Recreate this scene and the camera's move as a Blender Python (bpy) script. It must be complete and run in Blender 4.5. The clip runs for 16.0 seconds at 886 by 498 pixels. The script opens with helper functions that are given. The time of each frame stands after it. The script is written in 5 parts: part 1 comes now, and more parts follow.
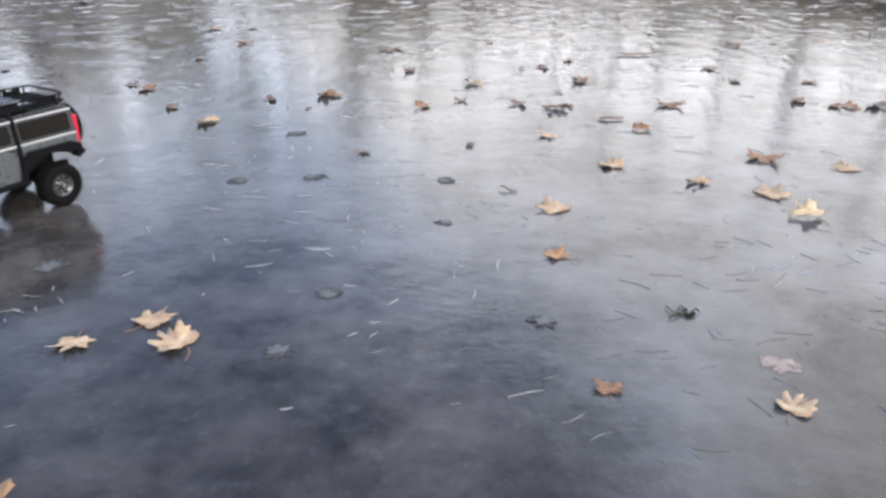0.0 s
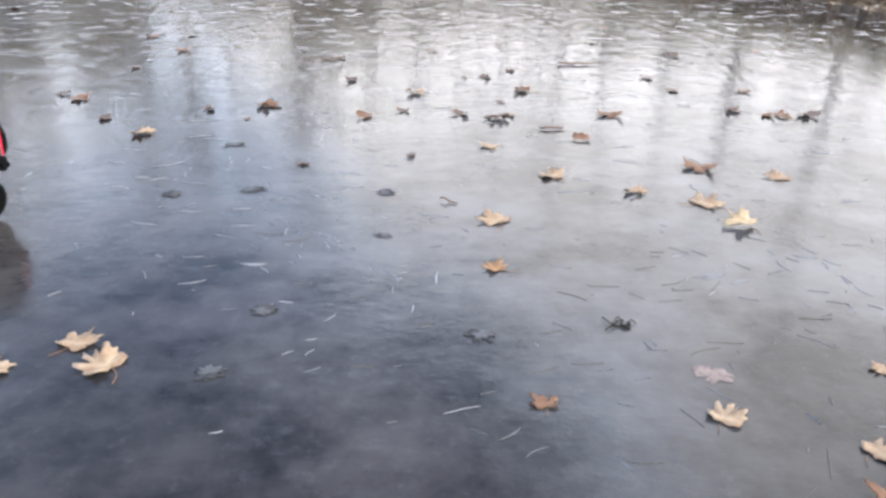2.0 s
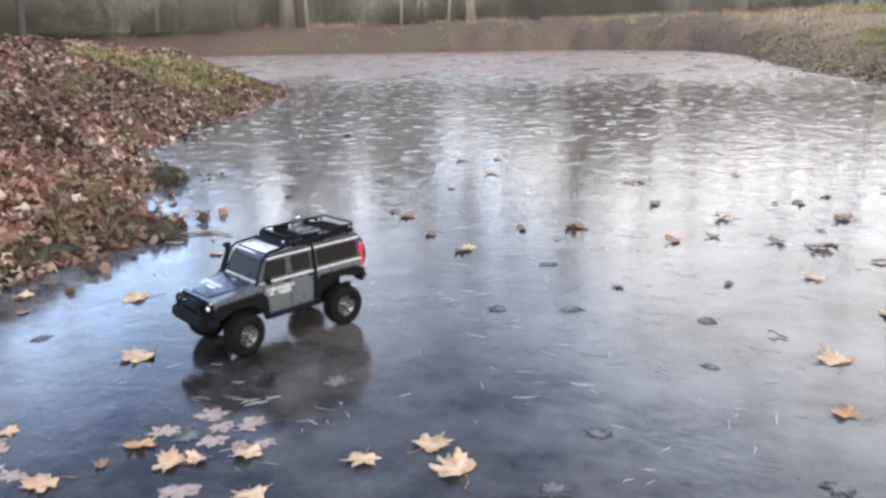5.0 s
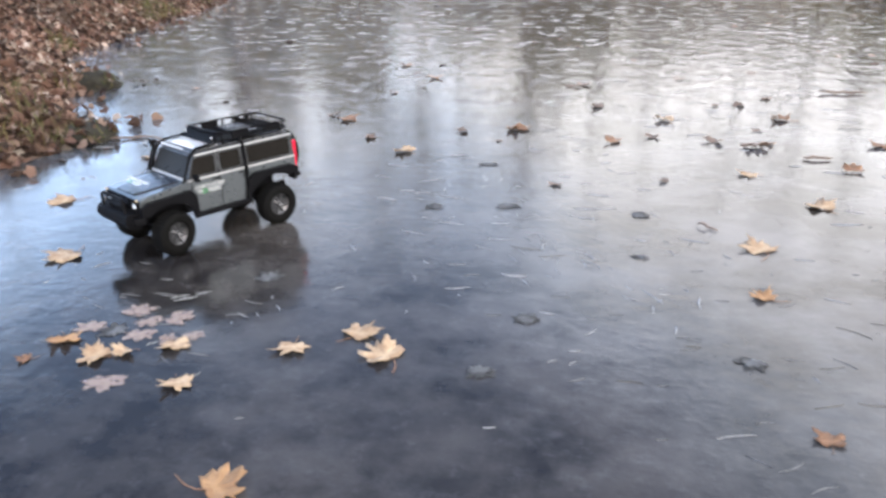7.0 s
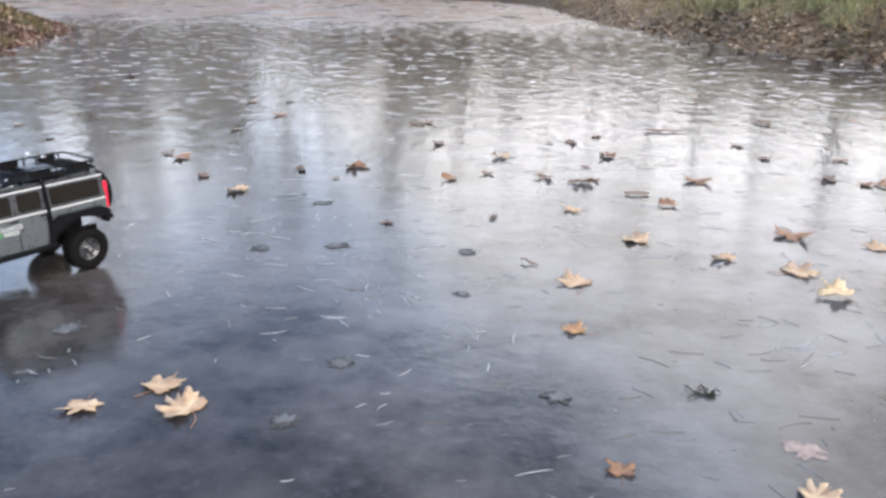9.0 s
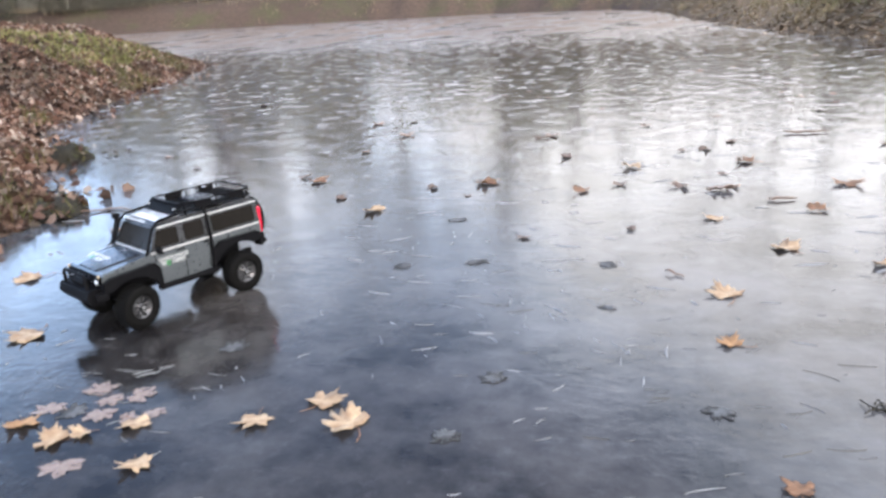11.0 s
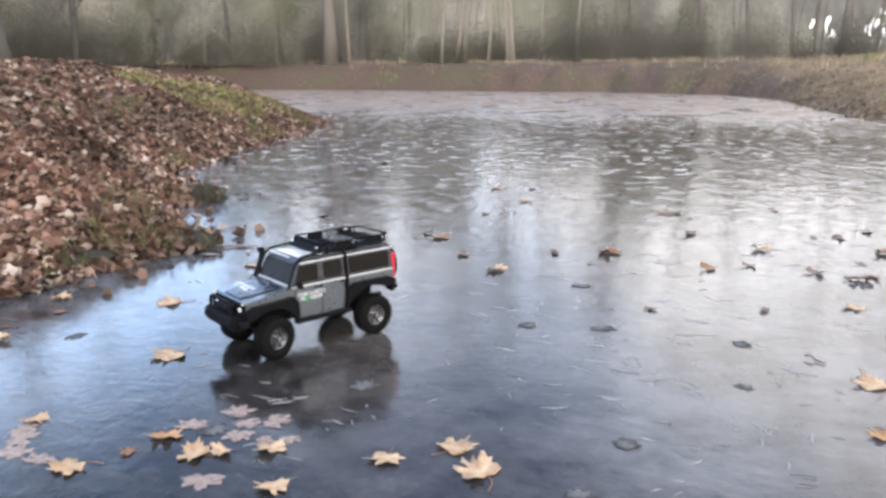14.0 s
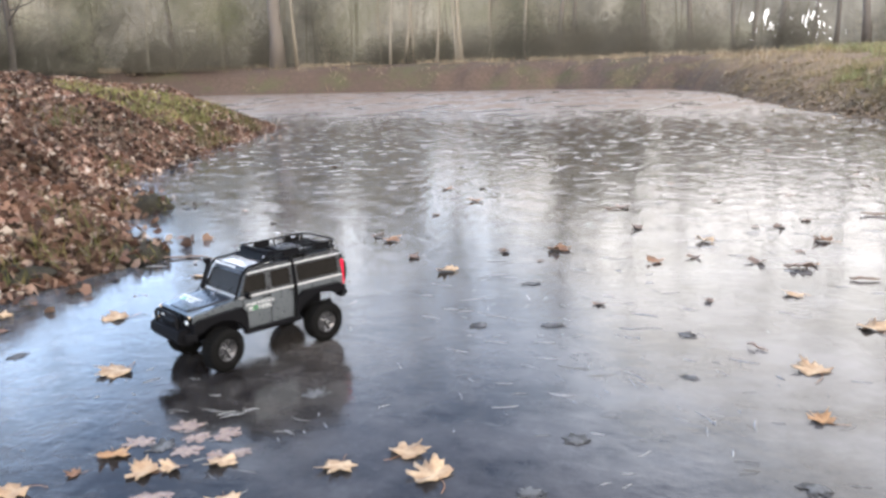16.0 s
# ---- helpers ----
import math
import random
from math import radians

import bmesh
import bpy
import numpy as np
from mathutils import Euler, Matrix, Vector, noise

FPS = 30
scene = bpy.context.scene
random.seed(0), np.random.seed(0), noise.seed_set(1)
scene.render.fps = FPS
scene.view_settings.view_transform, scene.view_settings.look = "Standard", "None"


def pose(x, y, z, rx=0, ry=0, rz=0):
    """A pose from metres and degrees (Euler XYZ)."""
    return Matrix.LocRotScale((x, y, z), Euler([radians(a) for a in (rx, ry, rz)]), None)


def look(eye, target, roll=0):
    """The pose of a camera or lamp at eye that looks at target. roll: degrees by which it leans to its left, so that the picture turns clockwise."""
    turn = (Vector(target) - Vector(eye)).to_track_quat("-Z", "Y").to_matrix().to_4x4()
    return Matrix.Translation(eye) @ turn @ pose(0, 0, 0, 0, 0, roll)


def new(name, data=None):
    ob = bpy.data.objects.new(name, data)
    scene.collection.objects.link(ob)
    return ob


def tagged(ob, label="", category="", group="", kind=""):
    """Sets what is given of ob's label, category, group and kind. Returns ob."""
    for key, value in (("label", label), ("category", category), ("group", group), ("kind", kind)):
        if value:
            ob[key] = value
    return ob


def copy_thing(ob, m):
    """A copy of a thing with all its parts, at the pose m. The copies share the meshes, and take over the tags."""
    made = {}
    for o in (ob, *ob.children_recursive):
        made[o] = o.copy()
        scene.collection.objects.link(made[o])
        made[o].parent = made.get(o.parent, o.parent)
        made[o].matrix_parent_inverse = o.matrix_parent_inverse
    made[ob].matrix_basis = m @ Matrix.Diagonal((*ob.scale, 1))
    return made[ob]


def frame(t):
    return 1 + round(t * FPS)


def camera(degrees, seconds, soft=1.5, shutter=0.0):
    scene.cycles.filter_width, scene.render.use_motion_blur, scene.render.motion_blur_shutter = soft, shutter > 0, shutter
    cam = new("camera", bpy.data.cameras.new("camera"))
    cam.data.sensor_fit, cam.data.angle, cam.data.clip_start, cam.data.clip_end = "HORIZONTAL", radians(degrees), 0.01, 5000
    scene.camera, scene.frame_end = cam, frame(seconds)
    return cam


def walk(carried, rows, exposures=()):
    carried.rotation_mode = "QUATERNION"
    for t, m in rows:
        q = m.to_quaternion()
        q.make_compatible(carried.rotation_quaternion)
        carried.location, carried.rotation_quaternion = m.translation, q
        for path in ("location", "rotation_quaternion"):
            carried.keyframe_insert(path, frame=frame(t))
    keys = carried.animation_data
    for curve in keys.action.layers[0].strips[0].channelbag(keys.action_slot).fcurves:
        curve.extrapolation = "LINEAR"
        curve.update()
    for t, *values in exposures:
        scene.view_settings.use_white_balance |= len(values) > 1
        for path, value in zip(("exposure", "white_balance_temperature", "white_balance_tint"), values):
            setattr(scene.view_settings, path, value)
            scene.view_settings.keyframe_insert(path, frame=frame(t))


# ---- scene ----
cam = camera(59.2, 16.0, soft=2.95, shutter=0.4)
PATH = [
    (0, (0.153, 0.081, 0.783), (0.05, 1.896, -0.051), 0.8),
    (0.5, (0.171, 0.091, 0.788), (0.126, 1.915, -0.032), 1.4),
    (1, (0.181, 0.095, 0.792), (0.18, 1.921, -0.024), 1.8),
    (1.5, (0.184, 0.095, 0.796), (0.199, 1.922, -0.018), 1.7),
    (2, (0.181, 0.1, 0.794), (0.203, 1.925, -0.023), 1.7),
    (2.5, (0.188, 0.106, 0.802), (0.212, 1.942, 0.01), 1.3),
    (3, (0.195, 0.111, 0.823), (0.216, 2.022, 0.234), 0.0),
    (3.5, (0.172, 0.109, 0.828), (0.114, 2.016, 0.228), -1.0),
    (4, (0.148, 0.104, 0.83), (-0.005, 2.008, 0.237), -1.7),
    (4.5, (0.097, 0.087, 0.833), (-0.224, 1.98, 0.275), -1.5),
    (5, (0.02, 0.033, 0.833), (-0.62, 1.848, 0.289), -1.5),
    (7.5, (0.125, 0.057, 0.763), (-0.276, 1.859, -0.007), 0.4),
    (8, (0.195, 0.087, 0.776), (0.006, 1.934, 0.031), 1.1),
    (10.5, (0.172, 0.097, 0.778), (-0.149, 1.984, 0.195), -2.0),
    (11, (0.126, 0.072, 0.785), (-0.365, 1.908, 0.162), -3.5),
    (11.5, (0.114, 0.066, 0.784), (-0.377, 1.897, 0.143), -3.3),
    (12, (0.098, 0.05, 0.791), (-0.46, 1.901, 0.28), -2.0),
    (12.5, (0.101, 0.041, 0.784), (-0.451, 1.915, 0.358), 1.1),
    (13, (0.059, 0.03, 0.762), (-0.566, 1.89, 0.38), 1.1),
    (13.5, (0.016, 0.004, 0.761), (-0.749, 1.805, 0.347), 0.1),
    (14, (0.029, 0.013, 0.759), (-0.697, 1.822, 0.312), -0.1),
    (14.5, (0.05, 0.022, 0.761), (-0.586, 1.863, 0.308), -0.1),
    (15, (0.057, 0.024, 0.763), (-0.55, 1.875, 0.309), 0.2),
    (15.5, (0.051, 0.019, 0.763), (-0.568, 1.863, 0.3), 0.2),
    (16, (0.052, 0.018, 0.768), (-0.569, 1.866, 0.32), -1.5),
]
walk(cam, [(t, look(eye, target, roll)) for t, eye, target, roll in PATH], [
    (0, 0.34, 6520, 10), (1.8, 0.42, 6560, 10), (3.2, 0.50, 6540, 10), (5.2, 0.52, 6580, 10), (7.3, 0.48, 6650, 10), (8.2, 0.44, 6620, 10),
    (10.3, 0.54, 6560, 10), (11.5, 0.54, 6560, 10), (12.5, 0.40, 6600, 10), (13.5, 0.40, 6600, 10), (14.5, 0.55, 6720, 10), (16, 0.55, 6830, 10),
])


# ---------------------------------------------------------------- light
SUN_AZ, SUN_EL = -150.0, 28.0
world = bpy.data.worlds.new("sky")
scene.world = world
world.use_nodes = True
wn = world.node_tree.nodes
wl = world.node_tree.links
wn.clear()
w_out = wn.new("ShaderNodeOutputWorld")
w_bg = wn.new("ShaderNodeBackground")
w_bg.inputs["Strength"].default_value = 0.13
sky = wn.new("ShaderNodeTexSky")
sky.sky_type = "NISHITA"
sky.sun_disc = False
sky.sun_elevation = radians(SUN_EL)
sky.sun_rotation = radians(-SUN_AZ)
sky.dust_density = 3.0
sky.air_density = 1.0
w_co = wn.new("ShaderNodeTexCoord")
w_sep = wn.new("ShaderNodeSeparateXYZ")
wl.new(w_co.outputs["Generated"], w_sep.inputs["Vector"])


def w_range(v, a, b, c, d):
    r = wn.new("ShaderNodeMapRange")
    r.interpolation_type = "SMOOTHSTEP"
    for key, x in (("From Min", a), ("From Max", b), ("To Min", c), ("To Max", d)):
        r.inputs[key].default_value = x
    wl.new(v, r.inputs["Value"])
    return r.outputs["Result"]


def w_math(op, a, b):
    r = wn.new("ShaderNodeMath")
    r.operation = op
    for k, v in enumerate((a, b)):
        if hasattr(v, "node"):
            wl.new(v, r.inputs[k])
        else:
            r.inputs[k].default_value = v
    return r.outputs[0]


# bright thin cloud low down, clearing to blue overhead and to the west
w_noise = wn.new("ShaderNodeTexNoise")
w_noise.inputs["Scale"].default_value = 2.6
w_noise.inputs["Detail"].default_value = 5.0
wl.new(w_co.outputs["Generated"], w_noise.inputs["Vector"])
w_lift = w_math("ADD", w_math("SUBTRACT", w_sep.outputs["Z"], w_math("MULTIPLY", w_math("MAXIMUM", w_sep.outputs["X"], -0.24), 0.65)), w_math("MULTIPLY", w_math("SUBTRACT", w_noise.outputs["Fac"], 0.5), 0.55))
w_low = w_range(w_lift, 0.29, 0.64, 1.0, 0.05)
w_side = w_range(w_math("ADD", w_sep.outputs["X"], w_math("MULTIPLY", w_noise.outputs["Fac"], 0.25)), -0.52, -0.36, 0.05, 1.0)
w_fac = w_math("MULTIPLY", w_low, w_side)
w_mix = wn.new("ShaderNodeMix")
w_mix.data_type = "RGBA"
w_mix.inputs["B"].default_value = (20.9, 20.6, 21.0, 1)
wl.new(w_fac, w_mix.inputs["Factor"])
w_blue = wn.new("ShaderNodeMix")
w_blue.data_type = "RGBA"
w_blue.blend_type = "MULTIPLY"
w_blue.inputs["Factor"].default_value = 1.0
w_blue.inputs["B"].default_value = (1.27, 1.42, 1.76, 1)
wl.new(sky.outputs["Color"], w_blue.inputs["A"])
w_west = wn.new("ShaderNodeMix")
w_west.data_type = "RGBA"
w_west.inputs["B"].default_value = (22.0, 31.0, 46.0, 1)
wl.new(w_math("MULTIPLY", w_low, 0.85), w_west.inputs["Factor"])
wl.new(w_blue.outputs["Result"], w_west.inputs["A"])
wl.new(w_west.outputs["Result"], w_mix.inputs["A"])
wl.new(w_mix.outputs["Result"], w_bg.inputs["Color"])
wl.new(w_bg.outputs["Background"], w_out.inputs["Surface"])

sun_data = bpy.data.lights.new("sun", "SUN")
sun_data.energy = 1.1
sun_data.angle = radians(20)
sun_data.color = (1.0, 0.88, 0.74)
sun_dir = Vector((-math.sin(radians(SUN_AZ)) * math.cos(radians(SUN_EL)), math.cos(radians(SUN_AZ)) * math.cos(radians(SUN_EL)), math.sin(radians(SUN_EL))))
sun = new("sun", sun_data)
sun.matrix_world = look(sun_dir * 60, (0, 0, 0))


# ---------------------------------------------------------------- materials
def nodes_of(name):
    m = bpy.data.materials.new(name)
    m.use_nodes = True
    n, l = m.node_tree.nodes, m.node_tree.links
    return m, n, l, n["Principled BSDF"]


def noise_node(n, l, scale, detail=4.0, rough=0.55, stretch=(1, 1, 1), space="Object"):
    co = n.new("ShaderNodeTexCoord")
    mp = n.new("ShaderNodeMapping")
    mp.inputs["Scale"].default_value = stretch
    tx = n.new("ShaderNodeTexNoise")
    tx.inputs["Scale"].default_value = scale
    tx.inputs["Detail"].default_value = detail
    tx.inputs["Roughness"].default_value = rough
    l.new(co.outputs[space], mp.inputs["Vector"])
    l.new(mp.outputs["Vector"], tx.inputs["Vector"])
    return tx.outputs["Fac"]


def ramp_node(n, l, fac, stops):
    r = n.new("ShaderNodeValToRGB")
    while len(r.color_ramp.elements) < len(stops):
        r.color_ramp.elements.new(0.5)
    for e, (p, c) in zip(r.color_ramp.elements, stops):
        e.position = p
        e.color = (*c, 1) if len(c) == 3 else c
    l.new(fac, r.inputs["Fac"])
    return r.outputs["Color"]


def mix_node(n, l, fac, a, b, blend="MIX"):
    m = n.new("ShaderNodeMix")
    m.data_type = "RGBA"
    m.blend_type = blend
    for key, v in (("Factor", fac), ("A", a), ("B", b)):
        if hasattr(v, "node"):
            l.new(v, m.inputs[key])
        else:
            m.inputs[key].default_value = v if key == "Factor" else (*v, 1)
    return m.outputs["Result"]


def bump_node(n, l, height, strength, distance, below=None):
    b = n.new("ShaderNodeBump")
    b.inputs["Distance"].default_value = distance
    if hasattr(strength, "node"):
        l.new(strength, b.inputs["Strength"])
    else:
        b.inputs["Strength"].default_value = strength
    l.new(height, b.inputs["Height"])
    if below is not None:
        l.new(below, b.inputs["Normal"])
    return b.outputs["Normal"]


def range_node(n, l, v, a, b, c, d):
    r = n.new("ShaderNodeMapRange")
    for key, x in (("From Min", a), ("From Max", b), ("To Min", c), ("To Max", d)):
        r.inputs[key].default_value = x
    l.new(v, r.inputs["Value"])
    return r.outputs["Result"]


def surface(name, dark, light, scale, rough=(0.5, 0.7), metal=0.0, bump=0.2, depth=0.002, fine=8.0, spec=0.5, coat=0.0):
    """Two tones over a coarse and a fine noise, with relief and uneven gloss."""
    m, n, l, p = nodes_of(name)
    big = noise_node(n, l, scale)
    small = noise_node(n, l, scale * fine, 3.0)
    col = mix_node(n, l, big, dark, light)
    col = mix_node(n, l, 0.35, col, ramp_node(n, l, small, [(0.3, dark), (0.7, light)]))
    l.new(col, p.inputs["Base Color"])
    l.new(range_node(n, l, small, 0.3, 0.7, *rough), p.inputs["Roughness"])
    p.inputs["Metallic"].default_value = metal
    p.inputs["Specular IOR Level"].default_value = spec
    p.inputs["Coat Weight"].default_value = coat
    l.new(bump_node(n, l, small, bump, depth), p.inputs["Normal"])
    return m


def scatter_material(name, tones, rough=0.75, patch=0.0, mottle=0.5, deep=0.36, soft=False):
    """A tone for each island of a joined mesh."""
    m, n, l, p = nodes_of(name)
    geo = n.new("ShaderNodeNewGeometry")
    col = ramp_node(n, l, geo.outputs["Random Per Island"], tones)
    v = noise_node(n, l, 30.0, 3.0)
    col = mix_node(n, l, mottle, col, ramp_node(n, l, v, [(0.25, (0.35, 0.35, 0.35)), (0.75, (1.0, 1.0, 1.0))]), "MULTIPLY")
    if patch:
        # whole bushes differ in tone
        big = noise_node(n, l, patch, 3.0)
        col = mix_node(n, l, 1.0, col, ramp_node(n, l, big, [(0.38, (deep, deep * 1.02, deep * 0.95)), (0.62, (1.05, 1.05, 1.0))]), "MULTIPLY")
    l.new(col, p.inputs["Base Color"])
    p.inputs["Roughness"].default_value = rough
    p.inputs["Specular IOR Level"].default_value = 0.3
    if soft:
        # leaves and twigs that share one mean slope, as a far mass does
        p.inputs["Specular IOR Level"].default_value = 0.0
        slope = n.new("ShaderNodeCombineXYZ")
        slope.inputs["Y"].default_value = -0.62
        slope.inputs["Z"].default_value = 0.78
        l.new(slope.outputs["Vector"], p.inputs["Normal"])
    return m


def emitter(name, colour, strength):
    m, n, l, p = nodes_of(name)
    p.inputs["Base Color"].default_value = (*colour, 1)
    p.inputs["Emission Color"].default_value = (*colour, 1)
    p.inputs["Emission Strength"].default_value = strength
    p.inputs["Roughness"].default_value = 0.2
    return m


def ice_material():
    m, n, l, p = nodes_of("ice")
    bed = noise_node(n, l, 1.3, 6.0, 0.6)
    col = ramp_node(n, l, bed, [(0.40, (0.007, 0.006, 0.006)), (0.50, (0.021, 0.018, 0.017)), (0.60, (0.058, 0.049, 0.042))])
    blotch = noise_node(n, l, 7.5, 5.0, 0.65)
    col = mix_node(n, l, 0.45, col, ramp_node(n, l, blotch, [(0.40, (0.005, 0.005, 0.006)), (0.60, (0.060, 0.057, 0.055))]))
    # pale bed tone, raised towards the right to paint in the sky's reflection
    sheen_at = n.new("ShaderNodeTexCoord")
    sheen_sep = n.new("ShaderNodeSeparateXYZ")
    l.new(sheen_at.outputs["Object"], sheen_sep.inputs["Vector"])
    bed_sheen = range_node(n, l, sheen_sep.outputs["X"], -1.1, 0.5, 0.0, 1.0)
    bed_sheen = mix_node(n, l, 1.0, bed_sheen, range_node(n, l, sheen_sep.outputs["Y"], 3.2, 6.0, 1.0, 0.10), "MULTIPLY")
    bed_sheen = mix_node(n, l, 1.0, bed_sheen, range_node(n, l, sheen_sep.outputs["Y"], 0.85, 1.60, 0.20, 1.0), "MULTIPLY")
    cover = ramp_node(n, l, noise_node(n, l, 2.6, 6.0, 0.6), [(0.40, (0.08, 0.08, 0.08)), (0.62, (0.95, 0.95, 0.95))])
    col = mix_node(n, l, mix_node(n, l, 1.0, cover, bed_sheen, "MULTIPLY"), col, (0.118, 0.116, 0.120))
    frost = noise_node(n, l, 3.0, 8.0, 0.72, (0.9, 1.0, 1))
    col = mix_node(n, l, ramp_node(n, l, frost, [(0.50, (0, 0, 0)), (0.76, (0.13, 0.13, 0.13))]), col, (0.30, 0.31, 0.33))
    co = n.new("ShaderNodeTexCoord")
    sep = n.new("ShaderNodeSeparateXYZ")
    l.new(co.outputs["Object"], sep.inputs["Vector"])

    def times(a, b):
        k = n.new("ShaderNodeMath")
        k.operation = "MULTIPLY"
        l.new(a, k.inputs[0])
        l.new(b, k.inputs[1])
        return k.outputs[0]

    # thin hoar by the leafy shore
    shore = range_node(n, l, sep.outputs["X"], -2.6, -1.2, 0.30, 0.0)
    hoar = noise_node(n, l, 4.5, 7.0, 0.7, (0.7, 1.3, 1))
    col = mix_node(n, l, times(shore, range_node(n, l, hoar, 0.40, 0.62, 0.0, 1.0)), col, (0.33, 0.38, 0.45))
    # frost dusting far out, browned to paint in the bank's reflection
    far = range_node(n, l, sep.outputs["Y"], 9.5, 16.0, 0.0, 1.0)
    dust = noise_node(n, l, 1.5, 6.0, 0.65, (0.7, 0.35, 1))
    rime_mirror = times(far, range_node(n, l, dust, 0.36, 0.60, 0.30, 1.15))
    col = mix_node(n, l, rime_mirror, col, mix_node(n, l, noise_node(n, l, 0.9, 5.0, 0.6), (0.21, 0.155, 0.122), (0.30, 0.23, 0.185)))
    # thin flakes of frost on the roughened sheet, with ripple glints painted in
    sheet = range_node(n, l, sep.outputs["Y"], 2.7, 6.0, 0.0, 0.85)
    flake = noise_node(n, l, 9.0, 4.0, 0.65, (0.60, 0.66, 1))
    patchy = range_node(n, l, noise_node(n, l, 0.8, 3.0), 0.35, 0.62, 0.65, 1.0)
    inner = range_node(n, l, sep.outputs["Y"], 10.5, 15.0, 1.0, 0.25)
    frost_glint = times(times(times(sheet, inner), patchy), range_node(n, l, flake, 0.52, 0.61, 0.0, 1.0))
    col = mix_node(n, l, frost_glint, col, (0.345, 0.318, 0.30))
    # dark dashes between them, painted for the woods mirrored in the ripples
    woods_dash = times(times(sheet, inner), range_node(n, l, noise_node(n, l, 9.7, 3.0, 0.6, (0.55, 0.60, 1)), 0.53, 0.62, 0.0, 0.9))
    col = mix_node(n, l, woods_dash, col, (0.105, 0.092, 0.080))
    # brown patches that paint the dark reflection of bank and trees
    bank_mirror = noise_node(n, l, 3.1, 4.0, 0.6, (0.6, 1.0, 1))
    col = mix_node(n, l, times(sheet, range_node(n, l, bank_mirror, 0.55, 0.68, 0.0, 0.8)), col, (0.085, 0.062, 0.050))
    speck = noise_node(n, l, 24.0, 6.0, 0.75)
    col = mix_node(n, l, ramp_node(n, l, speck, [(0.55, (0, 0, 0)), (0.75, (0.11, 0.11, 0.11))]), col, (0.30, 0.30, 0.32))
    l.new(col, p.inputs["Base Color"])
    grain = noise_node(n, l, 6.0, 6.0, 0.7)
    near_gloss = range_node(n, l, grain, 0.35, 0.72, 0.03, 0.17)
    polish = n.new("ShaderNodeMix")
    l.new(range_node(n, l, sep.outputs["Y"], 3.0, 5.0, 0.0, 1.0), polish.inputs["Factor"])
    l.new(near_gloss, polish.inputs["A"])
    polish.inputs["B"].default_value = 0.03
    gloss = polish.outputs["Result"]
    matt = n.new("ShaderNodeMath")
    matt.operation = "MULTIPLY_ADD"
    l.new(rime_mirror, matt.inputs[0])
    matt.inputs[1].default_value = 0.45
    l.new(gloss, matt.inputs[2])
    rough = n.new("ShaderNodeMath")
    rough.operation = "MULTIPLY_ADD"
    l.new(frost_glint, rough.inputs[0])
    rough.inputs[1].default_value = 0.4
    l.new(matt.outputs[0], rough.inputs[2])
    l.new(rough.outputs[0], p.inputs["Roughness"])
    dull = n.new("ShaderNodeMath")
    dull.operation = "MAXIMUM"
    l.new(rime_mirror, dull.inputs[0])
    l.new(frost_glint, dull.inputs[1])
    no_gloss = n.new("ShaderNodeMath")
    no_gloss.operation = "MAXIMUM"
    l.new(dull.outputs[0], no_gloss.inputs[0])
    l.new(woods_dash, no_gloss.inputs[1])
    l.new(range_node(n, l, no_gloss.outputs[0], 0.0, 0.9, 0.5, 0.08), p.inputs["Specular IOR Level"])
    p.inputs["IOR"].default_value = 1.33
    # smooth by the near shore, roughened further out
    out = range_node(n, l, sep.outputs["Y"], 2.6, 6.2, 0.03, 1.0)
    calm = range_node(n, l, sep.outputs["Y"], 14.0, 20.0, 1.0, 0.40)
    wave = noise_node(n, l, 7.0, 2.5, 0.55, (1.7, 0.7, 1))
    low = bump_node(n, l, wave, times(out, calm), 0.006)
    # short strokes left by freezing
    stroke = noise_node(n, l, 14.0, 4.0, 0.7, (0.75, 0.95, 1))
    low = bump_node(n, l, range_node(n, l, stroke, 0.44, 0.60, 0.0, 1.0), 0.22, 0.0011, low)
    swell = noise_node(n, l, 5.0, 4.0, 0.6, (0.85, 1.0, 1))
    low = bump_node(n, l, swell, 0.22, 0.006, low)
    fine = noise_node(n, l, 16.0, 6.0, 0.7)
    l.new(bump_node(n, l, fine, 0.10, 0.006, low), p.inputs["Normal"])
    return m


